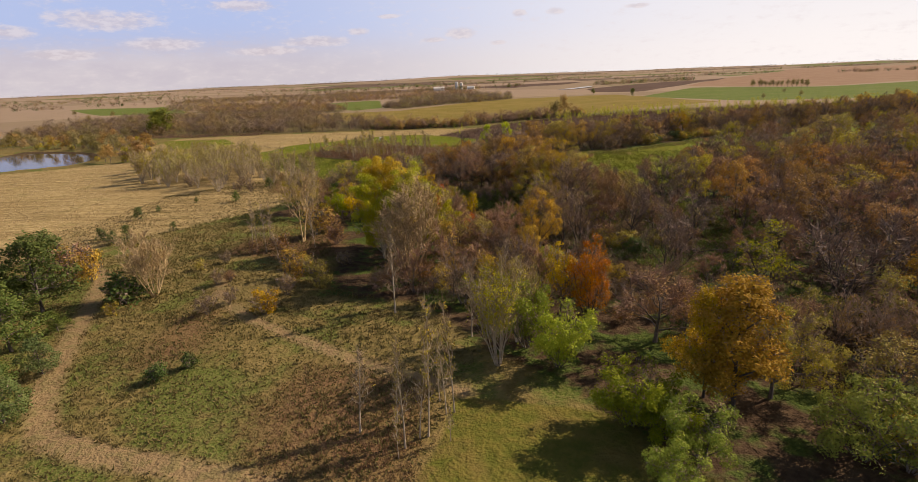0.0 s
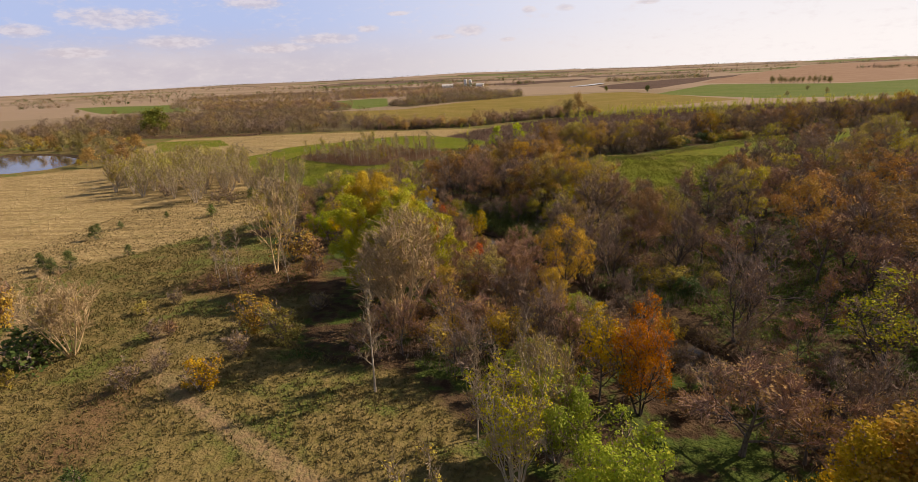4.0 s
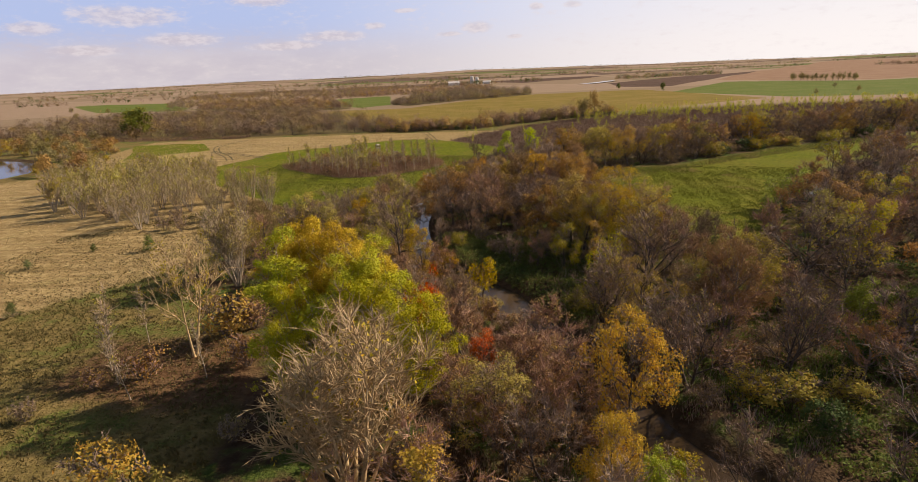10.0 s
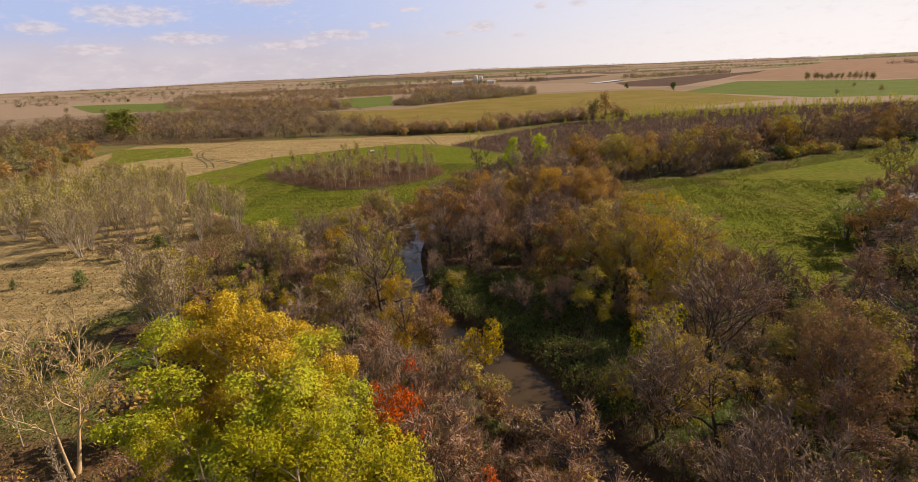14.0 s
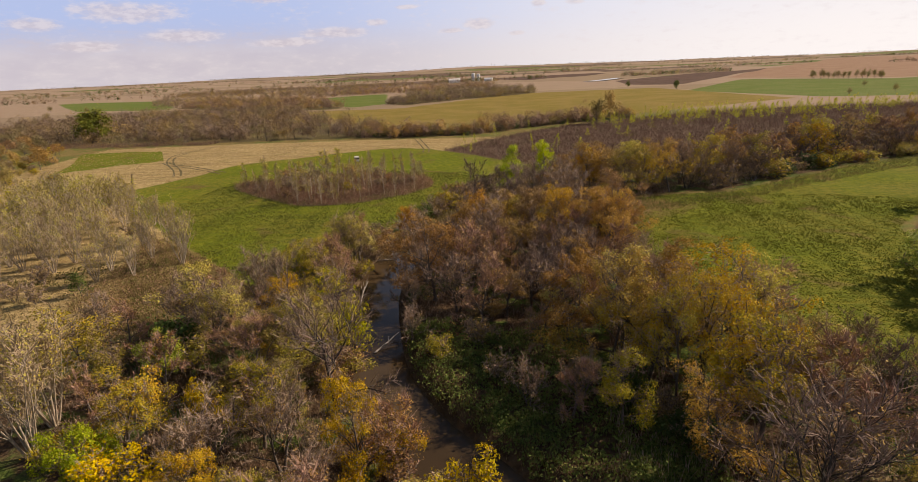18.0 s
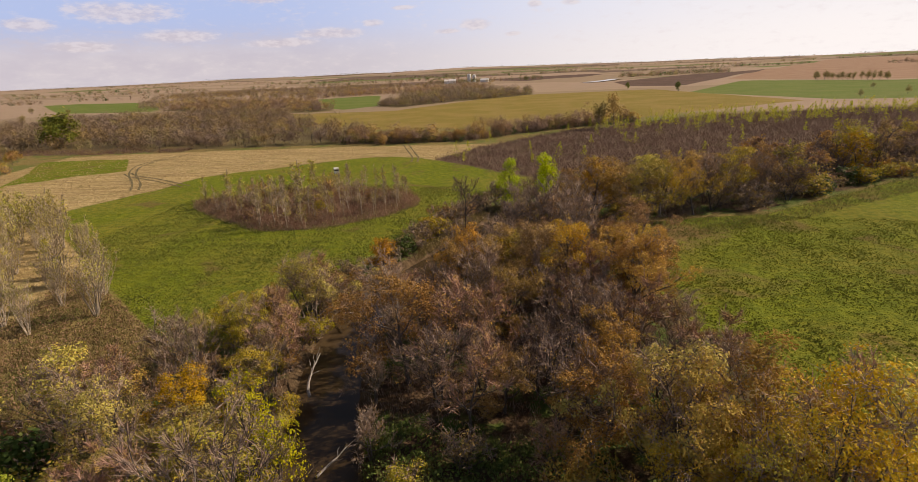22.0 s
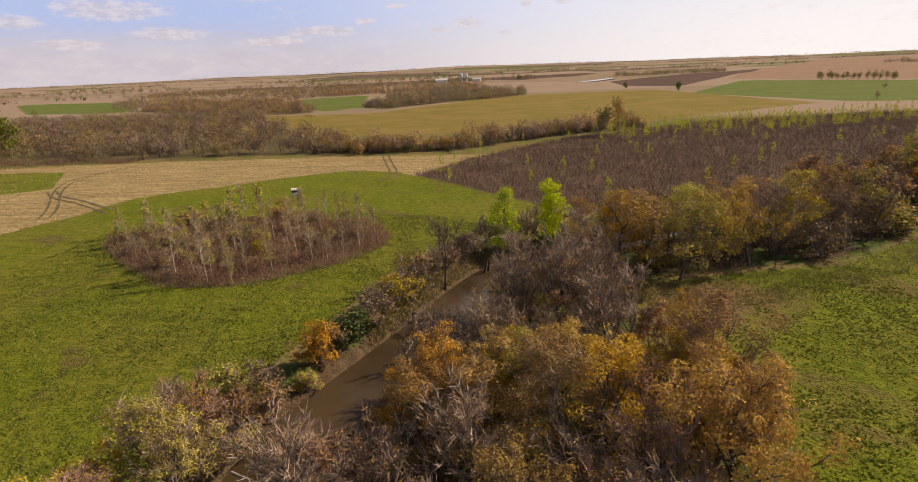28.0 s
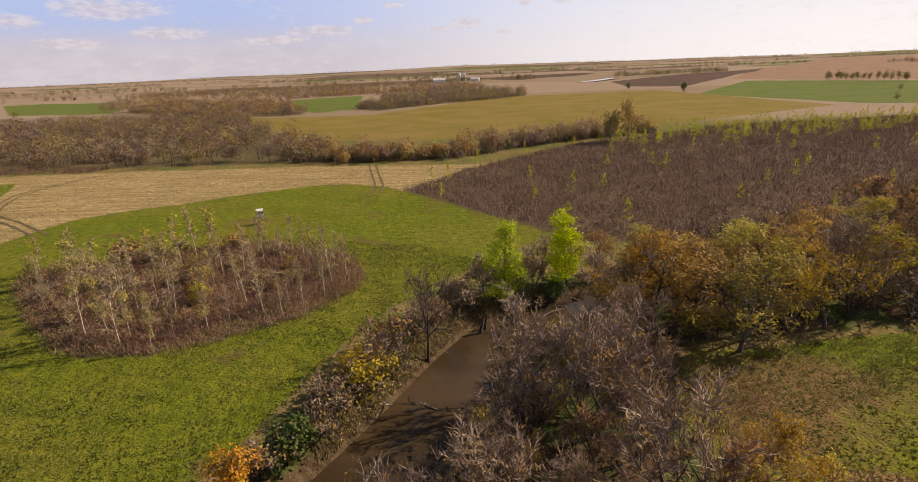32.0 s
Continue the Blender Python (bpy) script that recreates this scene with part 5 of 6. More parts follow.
scatter(9, GROVE, 3.6, (("poplar", 3.2), ("sapling", 3), ("bare_sapling", 3.4), ("russet_shrub", 1.6), ("shrub", 2.4), ("olive_shrub", 0.7)), (4.2, 8.6), "young poplars in the meadow grove", wide=(1.0, 1.6), margin=1.0)
scatter(12, [(-8, 146), (-2, 156), (4, 168), (10, 179), (16, 184), (18, 180), (10, 164), (5, 153), (-4, 142)], 2.6, (("shrub", 3), ("russet_shrub", 2), ("olive_shrub", 1)), (4, 6.5), "low bushes inside the bend", bank=2.4)
# bushes on the meadow side of the creek bend
for x, y, h, k in ((-15.5, 148, 3.4, "shrub"), (-17.5, 152, 3.0, "shrub"), (-16.8, 143, 4.2, "shrub"), (-11.0, 161.5, 3.2, "dark_shrub"), (-9.5, 164, 3.6, "shrub"), (-8.2, 167, 4.2, "shrub"), (-6.2, 170.5, 3.8, "olive_shrub"),
                   (-4.8, 173.5, 4.4, "shrub"), (-3.0, 181, 4.0, "shrub"), (-0.5, 184.5, 3.6, "russet_shrub"), (3.0, 188.5, 4.6, "shrub"), (5.6, 194.2, 5.4, "shrub"), (12.8, 197.5, 4.6, "shrub"), (-7.5, 175.0, 2.6, "gold_shrub"),
                   (-19.5, 139, 6.0, "brown"), (-21.5, 131, 5.6, "red_brown"), (-17.8, 136.5, 6.4, "olive"), (-5.2, 178.4, 4.4, "russet_shrub"), (15, 193.6, 2.6, "dark_shrub"), (27, 199.5, 4.0, "russet_shrub"), (-18.5, 146, 3.6, "russet_shrub"), (-12.6, 159.5, 3.0, "shrub"), (-10.2, 168.5, 3.0, "shrub"), (-7.8, 172.2, 3.4, "russet_shrub"), (-6.0, 176.0, 3.2, "shrub"), (-2.2, 186.5, 3.2, "shrub"), (1.2, 190.4, 3.4, "russet_shrub"), (10.6, 198.6, 3.8, "shrub"), (-20.6, 150.5, 3.0, "olive_shrub"), (-22.8, 127.5, 5.0, "olive")):
    plant(k, x, y, h * 1.25, 1.1)


# ---- what nobody could count ----
def ground_points(rng, pts, n, avoid=(), margin=0.0, wet=0.8):
    p = np.array(pts, float)
    lo, hi = p.min(0), p.max(0)
    out = np.zeros((0, 2))
    while len(out) < n:
        c = rng.uniform(lo, hi, (n, 2))
        c = c[to_polygon(c[:, 0], c[:, 1], pts) > margin]
        for a in avoid:
            c = c[to_polygon(c[:, 0], c[:, 1], a) < 0]
        c = c[(to_line(c[:, 0], c[:, 1], CREEK_LINE) > half_width(c[:, 1]) + wet) & (to_line(c[:, 0], c[:, 1], OXBOW_LINE) > 3 + wet)]
        out = np.vstack([out, c])
    out = out[:n]
    return np.column_stack([out, height(out[:, 0], out[:, 1]) - 0.04])


def brush(name, seed, pts, n, tall, stems, twig, leafy, leaf_n, leaf, label, category, avoid=(), wide=0.05, fan=0.28, margin=0.0):
    """Dense low growth: upright stems with side twigs and some leaves."""
    rng, soup = np.random.RandomState(seed), Soup()
    base = ground_points(rng, pts, n, avoid, margin)
    lump = waves(base[:, 0], base[:, 1], 26, seed) + waves(base[:, 0], base[:, 1], 7, seed + 1)
    h = rng.uniform(*tall, (n, 1)) * rng.uniform(0.6, 1.15, (n, 1)) * np.clip(0.95 + 0.5 * lump, 0.4, 1.6)[:, None]
    for s in range(stems):
        d = unit(np.column_stack([rng.normal(size=(n, 2)) * fan, np.ones(n)]))
        off = np.column_stack([rng.normal(size=(n, 2)) * 0.2 * h, np.zeros(n)])
        slivers(soup, base + off, d, (h * rng.uniform(0.6, 1.0, (n, 1))).ravel(), wide, 0, rng)
    for s in range(leaf_n):
        p = base + np.column_stack([rng.normal(size=(n, 2)) * 0.3 * h, rng.uniform(0.25, 1.0, (n, 1)) * h])
        leaves(soup, p, leaf, 1, rng)
    tagged(new(name, soup.mesh(name, [twig, leafy])), label, category, kind="stuff")


GRASS_GREEN = leaf_material("meadow_grass", (0.145, 0.168, 0.028), (0.215, 0.225, 0.042), (0.22, 0.205, 0.04), 0.05)
GRASS_DRY = leaf_material("dry_grass", (0.22, 0.165, 0.075), (0.30, 0.235, 0.11), (0.13, 0.14, 0.045), 0.06)
GRASS_OLIVE = leaf_material("prairie_grass", (0.155, 0.152, 0.05), (0.26, 0.208, 0.092), (0.27, 0.205, 0.105), 0.05, 0.6)
STRAW = leaf_material("straw", (0.46, 0.35, 0.165), (0.60, 0.475, 0.25), (0.30, 0.21, 0.09), 0.05)
HERB = leaf_material("green_herbs", (0.095, 0.14, 0.035), (0.165, 0.205, 0.055), (0.17, 0.155, 0.05), 0.1)
RUST_BRUSH = leaf_material("russet_brush", (0.22, 0.13, 0.085), (0.30, 0.195, 0.12), (0.19, 0.15, 0.07), 0.08)
PRAIRIE = [(-70, 8), (-5, 3), (-1, 19), (2, 28), (-6, 41), (-20, 48), (-22, 62), (-30, 82), (-46, 96), (-46, 112), (-32, 126), (-49, 146), (-66, 140), (-84, 122), (-83, 98), (-90, 70)]
MEADOW_NEAR = [(-30, 127), (-49, 146), (-75, 172), (-72, 210), (-30, 222), (-5, 216), (8, 205), (-7, 190), (-16, 162), (-21, 150), (-26, 133)]
RIGHT_NEAR = [(31, 168), (26, 142), (26, 128), (29, 117), (36, 107), (43, 105), (54, 116), (64, 128), (72, 150), (92, 170), (57, 180)]
HERB_OPENING = [(-8, 104), (-10, 116), (-5, 117), (2, 114), (12, 114), (13, 104), (19, 95), (19, 82), (11, 79), (5, 87), (0, 93), (-4, 100)]
HERB_RIGHT = [(22, 60), (32, 46), (46, 50), (60, 62), (58, 84), (44, 94), (30, 84), (22, 72)]
WEED_EDGE = [(24, 174), (24, 164), (34, 166), (48, 171), (62, 177), (100, 197), (143, 218), (143, 226), (100, 207), (57, 181)]
CREEK_EDGE = [(-9, 160), (-6.5, 162), (-1, 171), (3, 181), (8, 188), (14, 193), (12, 197), (4, 192), (-3, 181), (-8, 170)]
OLD_FIELD = [(-66, 158), (-50, 146.4), (-32, 129.6), (-29, 125.5), (-33, 112), (-44, 112), (-56, 124), (-60, 145)]


def strip(line, wide):
    """The outline of a path of that width along a line."""
    p = smooth_line(line, 1)
    d = unit(np.gradient(p, axis=0))
    side = np.stack([d[:, 1], -d[:, 0]], 1) * wide / 2
    return np.vstack([p + side, (p - side)[::-1]])


brush("prairie_grass", 21, PRAIRIE, 34000, (0.2, 0.6), 3, GRASS_OLIVE, GRASS_DRY, 0, 0.1, "rough olive and straw coloured prairie grass", "grass", avoid=(strip(LANE, 2.0), strip(TRAIL, 1.1), DRY_SLOPE), wide=0.17, fan=0.55)
brush("dry_grass", 48, DRY_SLOPE, 7000, (0.2, 0.55), 3, GRASS_DRY, GRASS_DRY, 0, 0.1, "dry straw coloured grass on the upper prairie", "grass", wide=0.16, fan=0.55)
brush("russet_grass", 38, RUSSET, 1900, (0.2, 0.6), 4, RUST_BRUSH, GRASS_DRY, 0, 0.1, "russet brown bluestem grass on the near prairie", "grass", avoid=(strip(TRAIL, 1.1),), wide=0.08, fan=0.45)
brush("meadow_grass", 22, MEADOW_NEAR, 36000, (0.14, 0.36), 2, GRASS_GREEN, GRASS_GREEN, 0, 0.1, "short green hay meadow grass", "grass", avoid=(GROVE,), wide=0.2, fan=0.6)
brush("meadow_grass", 23, RIGHT_NEAR, 30000, (0.14, 0.38), 2, GRASS_GREEN, GRASS_GREEN, 0, 0.1, "tufted green meadow grass beside the creek woods", "grass", wide=0.2, fan=0.6)
brush("grove_brush", 24, GROVE, 6500, (0.5, 2.1), 4, GROVE_TWIG, RUST_BRUSH, 3, 0.2, "russet undergrowth of the meadow grove", "undergrowth", margin=-0.8, wide=0.06, fan=0.4)
brush("sapling_thicket", 25, SCRUB, 34000, (0.8, 2.8), 4, THICKET, THICKET, 2, 0.26, "dense purple brown thicket of bare saplings", "thicket", wide=0.075, fan=0.38)
GROVE_EDGE = [(x * 1.0, y * 1.0) for x, y in GROVE]
brush("grove_grass", 37, GROVE_EDGE, 2400, (0.4, 1.1), 4, GRASS_DRY, STRAW, 1, 0.1, "tall tan grass fringing the meadow grove", "grass", margin=-1.4, wide=0.08, avoid=([(x + (-39 - x) * 0.16, y + (199 - y) * 0.16) for x, y in GROVE],))
brush("woodland_undergrowth", 26, WEST_BANK, 5000, (0.5, 1.6), 5, TWIG, RUST_BRUSH, 2, 0.17, "brown undergrowth on the creek bank", "undergrowth")
brush("woodland_undergrowth", 39, ISLAND_SOUTH, 4000, (0.5, 1.6), 5, TWIG, HERB, 2, 0.16, "brown and green undergrowth between creek and meadow", "undergrowth")
brush("woodland_undergrowth", 27, EAST_WOODS, 9000, (0.5, 1.5), 4, TWIG, HERB, 2, 0.22, "brown and green undergrowth of the creek woods", "undergrowth")
brush("woodland_undergrowth", 28, ISLAND_NORTH, 4000, (0.5, 1.4), 4, TWIG, RUST_BRUSH, 2, 0.18, "brown undergrowth on the creek bend", "undergrowth")
brush("woodland_undergrowth", 36, NORTH_BELT, 5000, (0.6, 1.8), 5, TWIG, HERB, 2, 0.14, "brown and green undergrowth below the belt trees", "undergrowth")
brush("green_herbs", 29, HERB_OPENING, 5200, (0.4, 1.1), 2, GRASS_OLIVE, HERB, 4, 0.2, "green weeds in a woodland opening", "weeds")
brush("green_herbs", 30, HERB_RIGHT, 7000, (0.4, 1.1), 2, GRASS_OLIVE, HERB, 3, 0.2, "green weeds under open trees", "weeds")
brush("edge_weeds", 31, WEED_EDGE, 5000, (0.4, 1.0), 3, GRASS_OLIVE, HERB, 2, 0.13, "grey green weeds along the meadow edge", "weeds")
brush("bank_grass", 32, CREEK_EDGE, 2600, (0.4, 0.9), 4, GRASS_DRY, STRAW, 1, 0.14, "straw yellow grass on the creek bank", "grass", wide=0.09)
brush("old_field_brush", 33, OLD_FIELD, 5200, (0.4, 1.2), 4, GRASS_DRY, RUST_BRUSH, 2, 0.18, "brown goldenrod stems at the meadow corner", "undergrowth")
brush("low_scrub", 35, [(-290, 330), (-180, 308), (-128, 307), (-126, 315), (-175, 318), (-290, 350)], 2600, (1.2, 2.8), 5, THICKET, TAN_LEAF, 1, 0.3, "low purple brown scrub before the distant trees", "thicket", wide=0.1)
brush("stubble", 34, TAN, 26000, (0.2, 0.5), 3, STRAW, STRAW, 0, 0.1, "dry straw coloured stubble", "stubble", wide=0.14, fan=0.5)


def far_trees(name, seed, pts, n, tall, mats, label, avoid=(), sprays=60, leaf=0.6, gaps=0.3, size=70.0, squat=0.42):
    """A distant wood: trunks with rounded, lumpy crowns of leaf and twig clumps."""
    rng, soup = np.random.RandomState(seed), Soup()
    base = ground_points(rng, pts, n, avoid)
    base = base[waves(base[:, 0], base[:, 1], size, seed) > gaps - 0.55]
    n = len(base)
    h = rng.uniform(*tall, n) * rng.uniform(0.6, 1.15, n) * np.clip(1 + 0.3 * waves(base[:, 0], base[:, 1], 55, seed + 3), 0.6, 1.3)
    slivers(soup, base, np.tile([0, 0, 1.0], (n, 1)), h * 0.7, 0.28, 0, rng)
    drift = waves(base[:, 0], base[:, 1], 90, seed + 5)
    pick = 1 + np.clip(((drift + 1) / 2 * (len(mats) - 1) + rng.normal(size=n) * 2.2), 0, len(mats) - 1.01).astype(int)
    lumps = unit(rng.normal(size=(7, n, 3)) + (0, 0, 0.35)) * 0.6
    for s in range(sprays // 5):
        d = lumps[s % 7] + rng.normal(size=(n, 3)) * 0.2
        p = base + np.column_stack([d[:, :2] * (h * squat)[:, None], np.maximum(h * (0.46 + 0.5 * d[:, 2]), 0.3)])
        o = unit(d + (0, 0, 0.2))
        for m in range(1, len(mats)):
            if (pick == m).any():
                leaves(soup, p[pick == m], leaf, m, rng, o[pick == m])
    tagged(new(name, soup.mesh(name, mats)), label, "woods", kind="stuff")


CROWNS = [DARK_BARK, FAR_MAUVE, FAR_BROWN, FAR_MAUVE, FAR_BROWN, FAR_MAUVE, FAR_OLIVE, FAR_BROWN, FAR_GOLD]
far_trees("creek_belt_trees", 40, BELT_WEST, 1350, (6.0, 11.5), CROWNS, "brown and mauve bare trees along a distant creek", sprays=165, leaf=0.5, gaps=0.12, squat=0.52)
far_trees("creek_belt_trees", 42, BELT_EAST, 210, (5, 10), CROWNS, "row of brown and golden trees along a distant ditch", sprays=200, leaf=0.45, gaps=0.1, squat=0.4)
far_trees("ditch_bushes", 43, BELT_EAST, 420, (1.5, 3.5), [BARK, DARK_GREEN, FAR_BROWN, FAR_MAUVE], "dark bushes along a distant ditch", sprays=60, leaf=0.42, gaps=-0.6, squat=0.5)
far_trees("distant_woods", 41, FAR_WOOD_WEST, 620, (6, 11), CROWNS, "brown and golden woods between distant fields", avoid=(FAR_GREEN,), sprays=120, leaf=0.66, gaps=-0.1, squat=0.55)
far_trees("distant_woods", 44, FAR_WOOD_EAST, 520, (6, 12), CROWNS, "brown woods at the edge of a straw field", avoid=(FAR_GREEN,), sprays=120, leaf=0.66, gaps=0.0, squat=0.55)
far_trees("distant_woods", 45, FAR_WOOD_BACK, 1900, (7, 13), CROWNS, "open woods scattered over distant pasture", avoid=(FAR_GREEN,), sprays=55, leaf=0.85, squat=0.55, gaps=0.36, size=260.0)
far_trees("distant_woods", 47, FAR_WOOD_RIM, 300, (7, 12), CROWNS, "brown woods behind a small green field", sprays=70, leaf=0.85, gaps=-0.2, squat=0.55)
far_trees("distant_woods", 46, FAR_COPSE, 240, (6, 11), CROWNS, "copse beside a distant green field", sprays=60, leaf=0.9, gaps=0.2)
BELTS = (([(287, 1290), (566, 1385), (600, 1470), (310, 1370)], 170), ([(-120, 1380), (130, 1380), (150, 1440), (-130, 1450)], 150), ([(-2600, 3000), (-1500, 3300), (-1450, 3380), (-2650, 3080)], 220),
         ([(-1000, 2200), (-500, 2400), (-490, 2450), (-1010, 2250)], 150), ([(-300, 2300), (700, 2350), (720, 2400), (-310, 2350)], 200), ([(900, 2500), (2600, 2900), (2600, 3000), (890, 2580)], 300),
         ([(1000, 1500), (1500, 1600), (1500, 1640), (1000, 1540)], 90), ([(-900, 1000), (-560, 1180), (-560, 1200), (-920, 1020)], 60), ([(-1900, 2000), (-1100, 2100), (-1100, 2130), (-1900, 2040)], 120),
         ([(-3300, 4300), (3300, 4300), (3300, 4420), (-3300, 4420)], 500), ([(200, 3200), (1800, 3300), (1800, 3400), (200, 3260)], 220), ([(-700, 1700), (-60, 1760), (-60, 1800), (-700, 1730)], 120), ([(-1500, 1560), (-800, 1660), (-790, 1700), (-1500, 1610)], 110), ([(-500, 2800), (500, 2900), (500, 2960), (-500, 2860)], 160), ([(-1900, 2700), (-800, 2900), (-800, 2960), (-1900, 2770)], 160), ([(500, 1900), (1100, 2000), (1100, 2060), (500, 1950)], 110))
for i, (pts, n) in enumerate(BELTS):
    far_trees("distant_woods", 50 + i, pts, int(n * 1.3), (7, 13), [BARK, DARK_GREEN, FAR_OLIVE, FAR_BROWN, FAR_MAUVE], "dark tree belt on the horizon", sprays=26, leaf=1.6, gaps=0.3, size=420.0)


def scrub_poplars():
    """Young poplars past counting that stand out of the thicket."""
    rng, soup = np.random.RandomState(61), Soup()
    n = 390
    back = [(60, 312), (190, 345), (330, 350), (330, 385), (200, 392), (120, 380), (52, 338)]
    base = np.vstack([ground_points(rng, back, 300), ground_points(rng, SCRUB, n - 300)])
    h = rng.uniform(3.5, 7.0, n)
    slivers(soup, base, np.tile([0, 0, 1.0], (n, 1)), h, 0.12, 0, rng)
    for s in range(46):
        u = rng.uniform(0.25, 1.0, n)
        r = 0.16 * h * (1.15 - u)
        p = base + np.column_stack([rng.normal(size=(n, 2)) * r[:, None] + 0.05, h * u])
        leaves(soup, p, 0.42, 1, rng)
    tagged(new("young_poplars", soup.mesh("young_poplars", [PALE_BARK, YELLOW_GREEN])), "slim yellow green poplars rising from the bare thicket", "young trees", kind="stuff")


scrub_poplars()


# ---- built things and driftwood ----
def part(name, soup_or_mesh, parent, label=""):
    ob = new(name, soup_or_mesh)
    ob.parent = parent
    if label:
        tagged(ob, label)
    return ob


def box_mesh(name, size, mat, bevel=0.02):
    bm = bmesh.new()
    bmesh.ops.create_cube(bm, size=1.0)
    bmesh.ops.scale(bm, vec=size, verts=bm.verts)
    if bevel:
        bmesh.ops.bevel(bm, geom=bm.edges[:], offset=bevel, segments=1, affect="EDGES")
    me = bpy.data.meshes.new(name)
    bm.to_mesh(me)
    bm.free()
    me.materials.append(mat)
    return me


def paint(name, a, b, rough=0.6, scale=2.0, metallic=0.0):
    m, n = material(name)
    pos = n.add("ShaderNodeTexCoord").outputs["Object"]
    v = n.noise(pos, scale, 4.0, 0.6)
    finish(n, n.mix(n.ramp(v, 0.35, 0.7), a, b), rough, bump=v, strength=0.1, distance=0.02, metallic=metallic)
    return m


WHITE_PANEL = paint("weathered_white_panel", (0.74, 0.71, 0.65), (0.60, 0.56, 0.49))
POST = paint("grey_timber", (0.22, 0.18, 0.14), (0.32, 0.27, 0.21), 0.85, 5.0)
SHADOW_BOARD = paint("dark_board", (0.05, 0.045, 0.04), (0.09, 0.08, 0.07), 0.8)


def hunting_blind():
    x, y = -40.6, 234.0
    ob = new("hunting_blind")
    ob.matrix_basis = pose(x, y, float(height(x, y)), 0, 0, 22) @ Matrix.Diagonal((0.85, 0.85, 0.9, 1))
    for sx in (-0.62, 0.62):
        for sy in (-0.62, 0.62):
            part("leg", box_mesh("leg", (0.1, 0.1, 1.7), POST, 0.01), ob).location = (sx, sy, 0.85)
    part("floor_board", box_mesh("floor_board", (1.7, 1.7, 0.08), POST, 0.01), ob).location = (0, 0, 1.74)
    for sx, size in ((-0.78, 0.06), (0.78, 0.06)):
        part("side_panel", box_mesh("side_panel", (size, 1.6, 1.55), WHITE_PANEL), ob).location = (sx, 0, 2.56)
    part("back_panel", box_mesh("back_panel", (1.5, 0.06, 1.55), WHITE_PANEL), ob).location = (0, 0.77, 2.56)
    part("lower_panel", box_mesh("lower_panel", (1.5, 0.06, 0.75), WHITE_PANEL), ob).location = (0, -0.77, 2.16)
    part("upper_panel", box_mesh("upper_panel", (1.5, 0.06, 0.3), WHITE_PANEL), ob).location = (0, -0.77, 3.19)
    # dark boards stand in for the shaded inside of the open windows
    part("window_shutter", box_mesh("window_shutter", (1.44, 0.03, 0.5), SHADOW_BOARD, 0.005), ob, "dark board for the shaded inside of the open shooting window").location = (0, -0.72, 2.79)
    part("side_shutter", box_mesh("side_shutter", (0.03, 0.9, 0.5), SHADOW_BOARD, 0.005), ob, "dark board for the shaded inside of the side window").location = (-0.83, 0, 2.79)
    roof = part("roof", box_mesh("roof", (1.7, 1.75, 0.07), WHITE_PANEL), ob)
    roof.matrix_basis = pose(0, 0, 3.42, 4, 0, 0)
    tagged(ob, "weathered white hunting blind on timber legs in the hay meadow", "hunting blind")


hunting_blind()


def driftwood(x, y, turn, length, label, lift=0.12, z=None, arms=4):
    rng = np.random.RandomState(int(abs(x * 13 + y * 7)))
    soup = Soup()
    p = limb(rng, (0, 0, 0), (1, 0, lift), length, 6, 0.10, 0.0)
    tube(soup, p, 0.17 * np.linspace(1, 0.35, 7) * length / 5, 6, 0)
    ob = new("driftwood_log")
    ob.matrix_basis = pose(x, y, z if z is not None else -1.2, 0, 0, turn)
    part("log", soup.mesh("log", [DEADWOOD], True), ob)
    for k in range(arms):
        s = Soup()
        i = 2 + k % 4
        q = limb(rng, p[i], unit(np.array([0.5, rng.uniform(-1, 1), rng.uniform(0.1, 0.8)])), length * rng.uniform(0.2, 0.4), 3, 0.25, 0.03)
        tube(s, q, 0.06 * np.linspace(1, 0.2, 4), 4, 0)
        part("limb", s.mesh("limb", [DEADWOOD], True), ob)
    tagged(ob, label, "log", "driftwood in the creek")


driftwood(-5.6, 171.5, -50, 3.6, "bleached fallen branch reaching from bank into creek", 0.05)
driftwood(-4.6, 160.2, 60, 2.2, "small snag sticking out of the water", 0.5)
driftwood(-6.5, 166.6, 200, 4.0, "driftwood log stranded on the muddy bank", 0.1, -0.9)
driftwood(13.0, 189.2, 30, 3.0, "pale branch lying in the shallow water", 0.2)
driftwood(-14.5, 122.0, 110, 5.0, "bleached fallen tree top leaning over the creek", 0.35, -0.4, 6)
driftwood(-11.0, 112.0, 70, 3.5, "driftwood log at the water's edge", 0.1)
driftwood(-16.0, 140.5, -30, 4.5, "fallen tree leaning off the cut bank", 0.25, -0.3, 5)
driftwood(0.5, 169.5, 150, 2.0, "half sunk branch in the creek", 0.2)


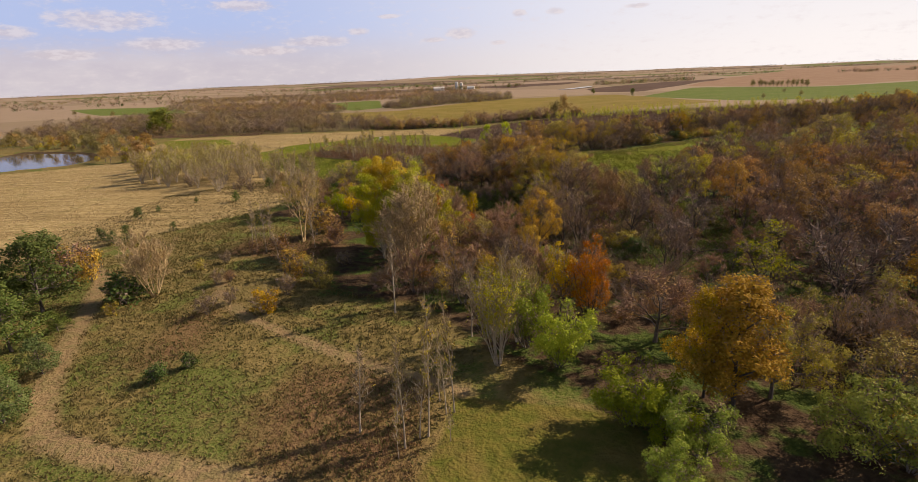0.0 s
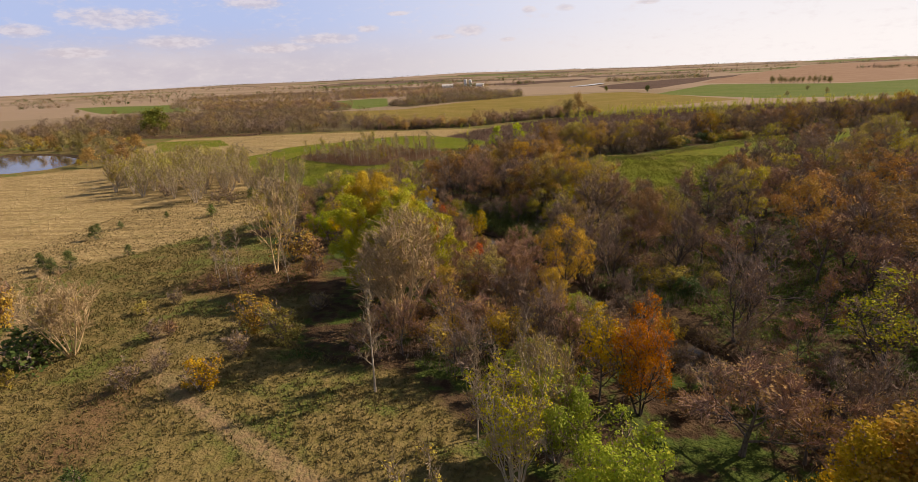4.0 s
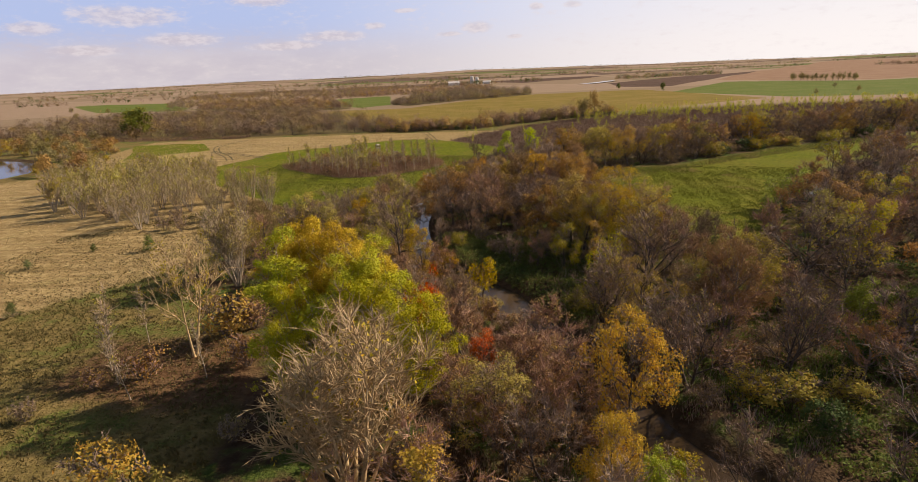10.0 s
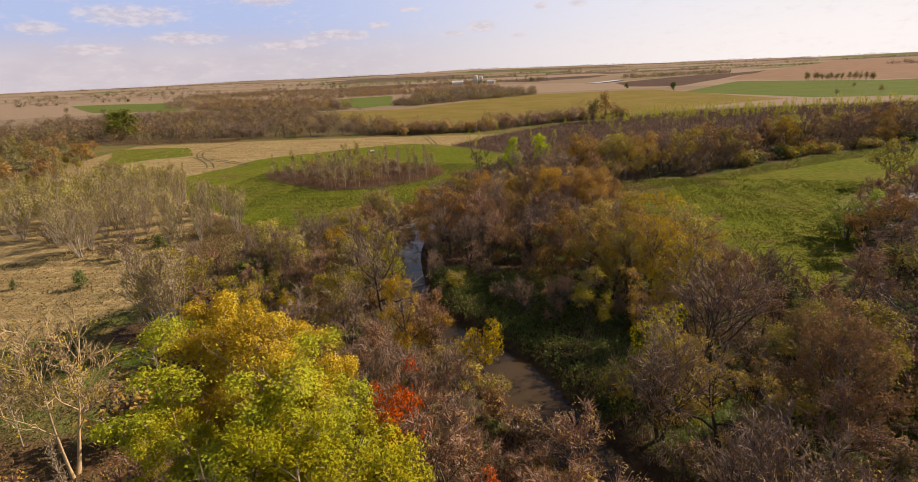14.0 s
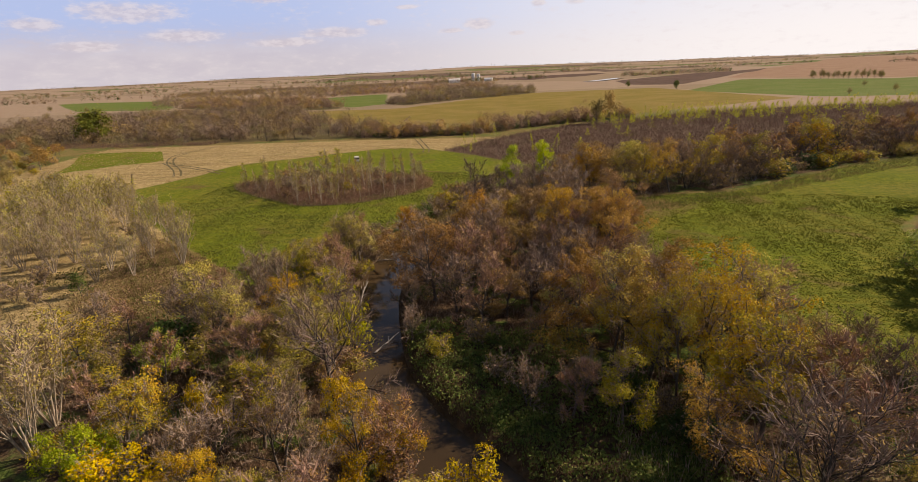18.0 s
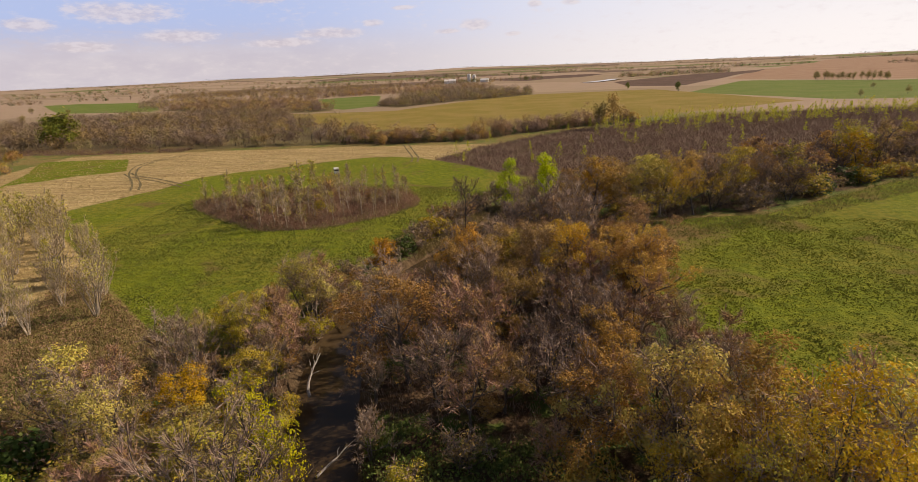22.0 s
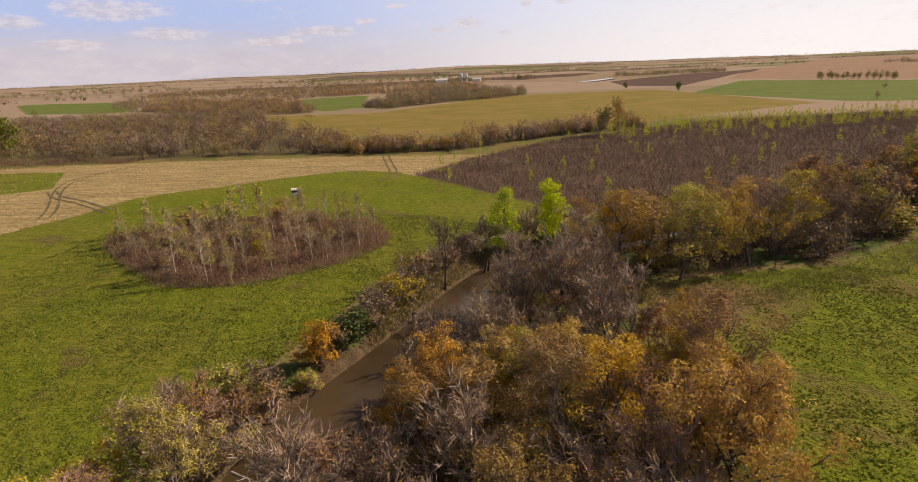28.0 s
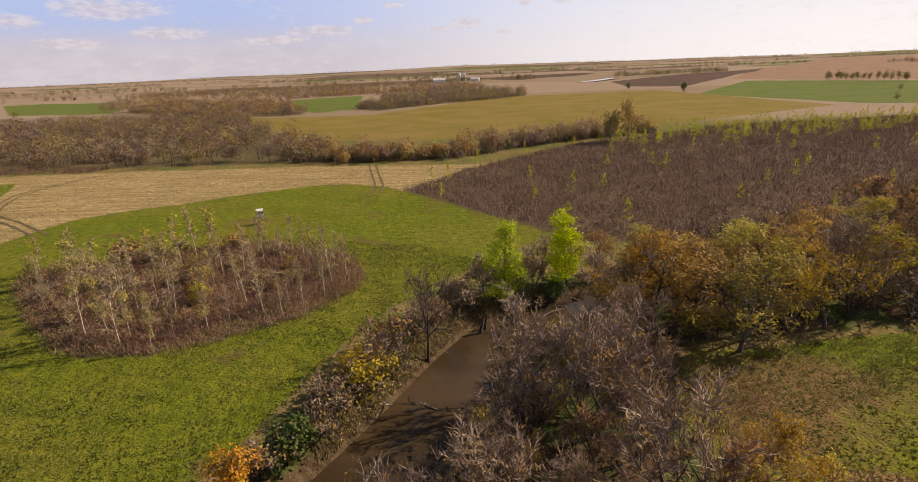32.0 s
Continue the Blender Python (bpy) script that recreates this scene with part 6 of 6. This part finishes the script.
def stump(x, y, h, turn):
    rng, soup = np.random.RandomState(int(x * 31 + y)), Soup()
    p = limb(rng, (0, 0, 0), (0.25, 0, 1), h, 4, 0.06, 0.0)
    tube(soup, p, np.array([0.32, 0.24, 0.2, 0.18, 0.13]), 7, 0)
    ob = new("tree_stump", soup.mesh("tree_stump", [DARK_BARK], True))
    ob.matrix_basis = pose(x, y, -1.7, 0, 0, turn)
    tagged(ob, "broken grey stump standing at the creek's edge", "stump", "stumps at the creek bend")


for x, y, h, a in ((4.6, 184.8, 2.6, 20), (9.0, 187.0, 2.4, 200), (5.4, 185.8, 1.8, 90)):
    stump(x, y, h, a)


def farm():
    for i, (x, y, h, r) in enumerate(((-26, 1400, 17, 4.2), (-14, 1404, 15, 4.2))):
        ob = new("silo")
        ob.matrix_basis = pose(x, y, float(height(x, y)))
        s = Soup()
        tube(s, [(0, 0, 0), (0, 0, h)], [r, r], 20, 0)
        part("wall", s.mesh("wall", [WHITE_PANEL], True), ob)
        s = Soup()
        a = np.linspace(0, 1.5, 6)
        tube(s, np.column_stack([0 * a, 0 * a, h + r * 0.6 * np.sin(a)]), r * np.cos(a) + 0.02, 20, 0)
        part("dome", s.mesh("dome", [WHITE_PANEL], True), ob)
        tagged(ob, "pale concrete farm silo with a domed roof", "silo", "silos of the farm")
    for x, y, w, d, h, t in ((-70, 1380, 26, 12, 6, 10), (10, 1370, 18, 10, 5, -12)):
        ob = new("barn")
        ob.matrix_basis = pose(x, y, float(height(x, y)) - 0.1, 0, 0, t)
        part("wall", box_mesh("wall", (w, d, h), WHITE_PANEL), ob).location = (0, 0, h / 2)
        bm = bmesh.new()
        pts = [(-w / 2 - 0.5, -d / 2 - 0.5, h), (w / 2 + 0.5, -d / 2 - 0.5, h), (w / 2 + 0.5, d / 2 + 0.5, h), (-w / 2 - 0.5, d / 2 + 0.5, h), (-w / 2 - 0.5, 0, h + d * 0.3), (w / 2 + 0.5, 0, h + d * 0.3)]
        v = [bm.verts.new(p) for p in pts]
        for f in ((0, 1, 5, 4), (2, 3, 4, 5), (0, 4, 3), (1, 2, 5), (0, 3, 2, 1)):
            bm.faces.new([v[i] for i in f])
        me = bpy.data.meshes.new("roof")
        bm.to_mesh(me)
        bm.free()
        me.materials.append(WHITE_PANEL)
        part("roof", me, ob)
        tagged(ob, "long white farm building with a gable roof", "barn", "buildings of the far farms")


farm()
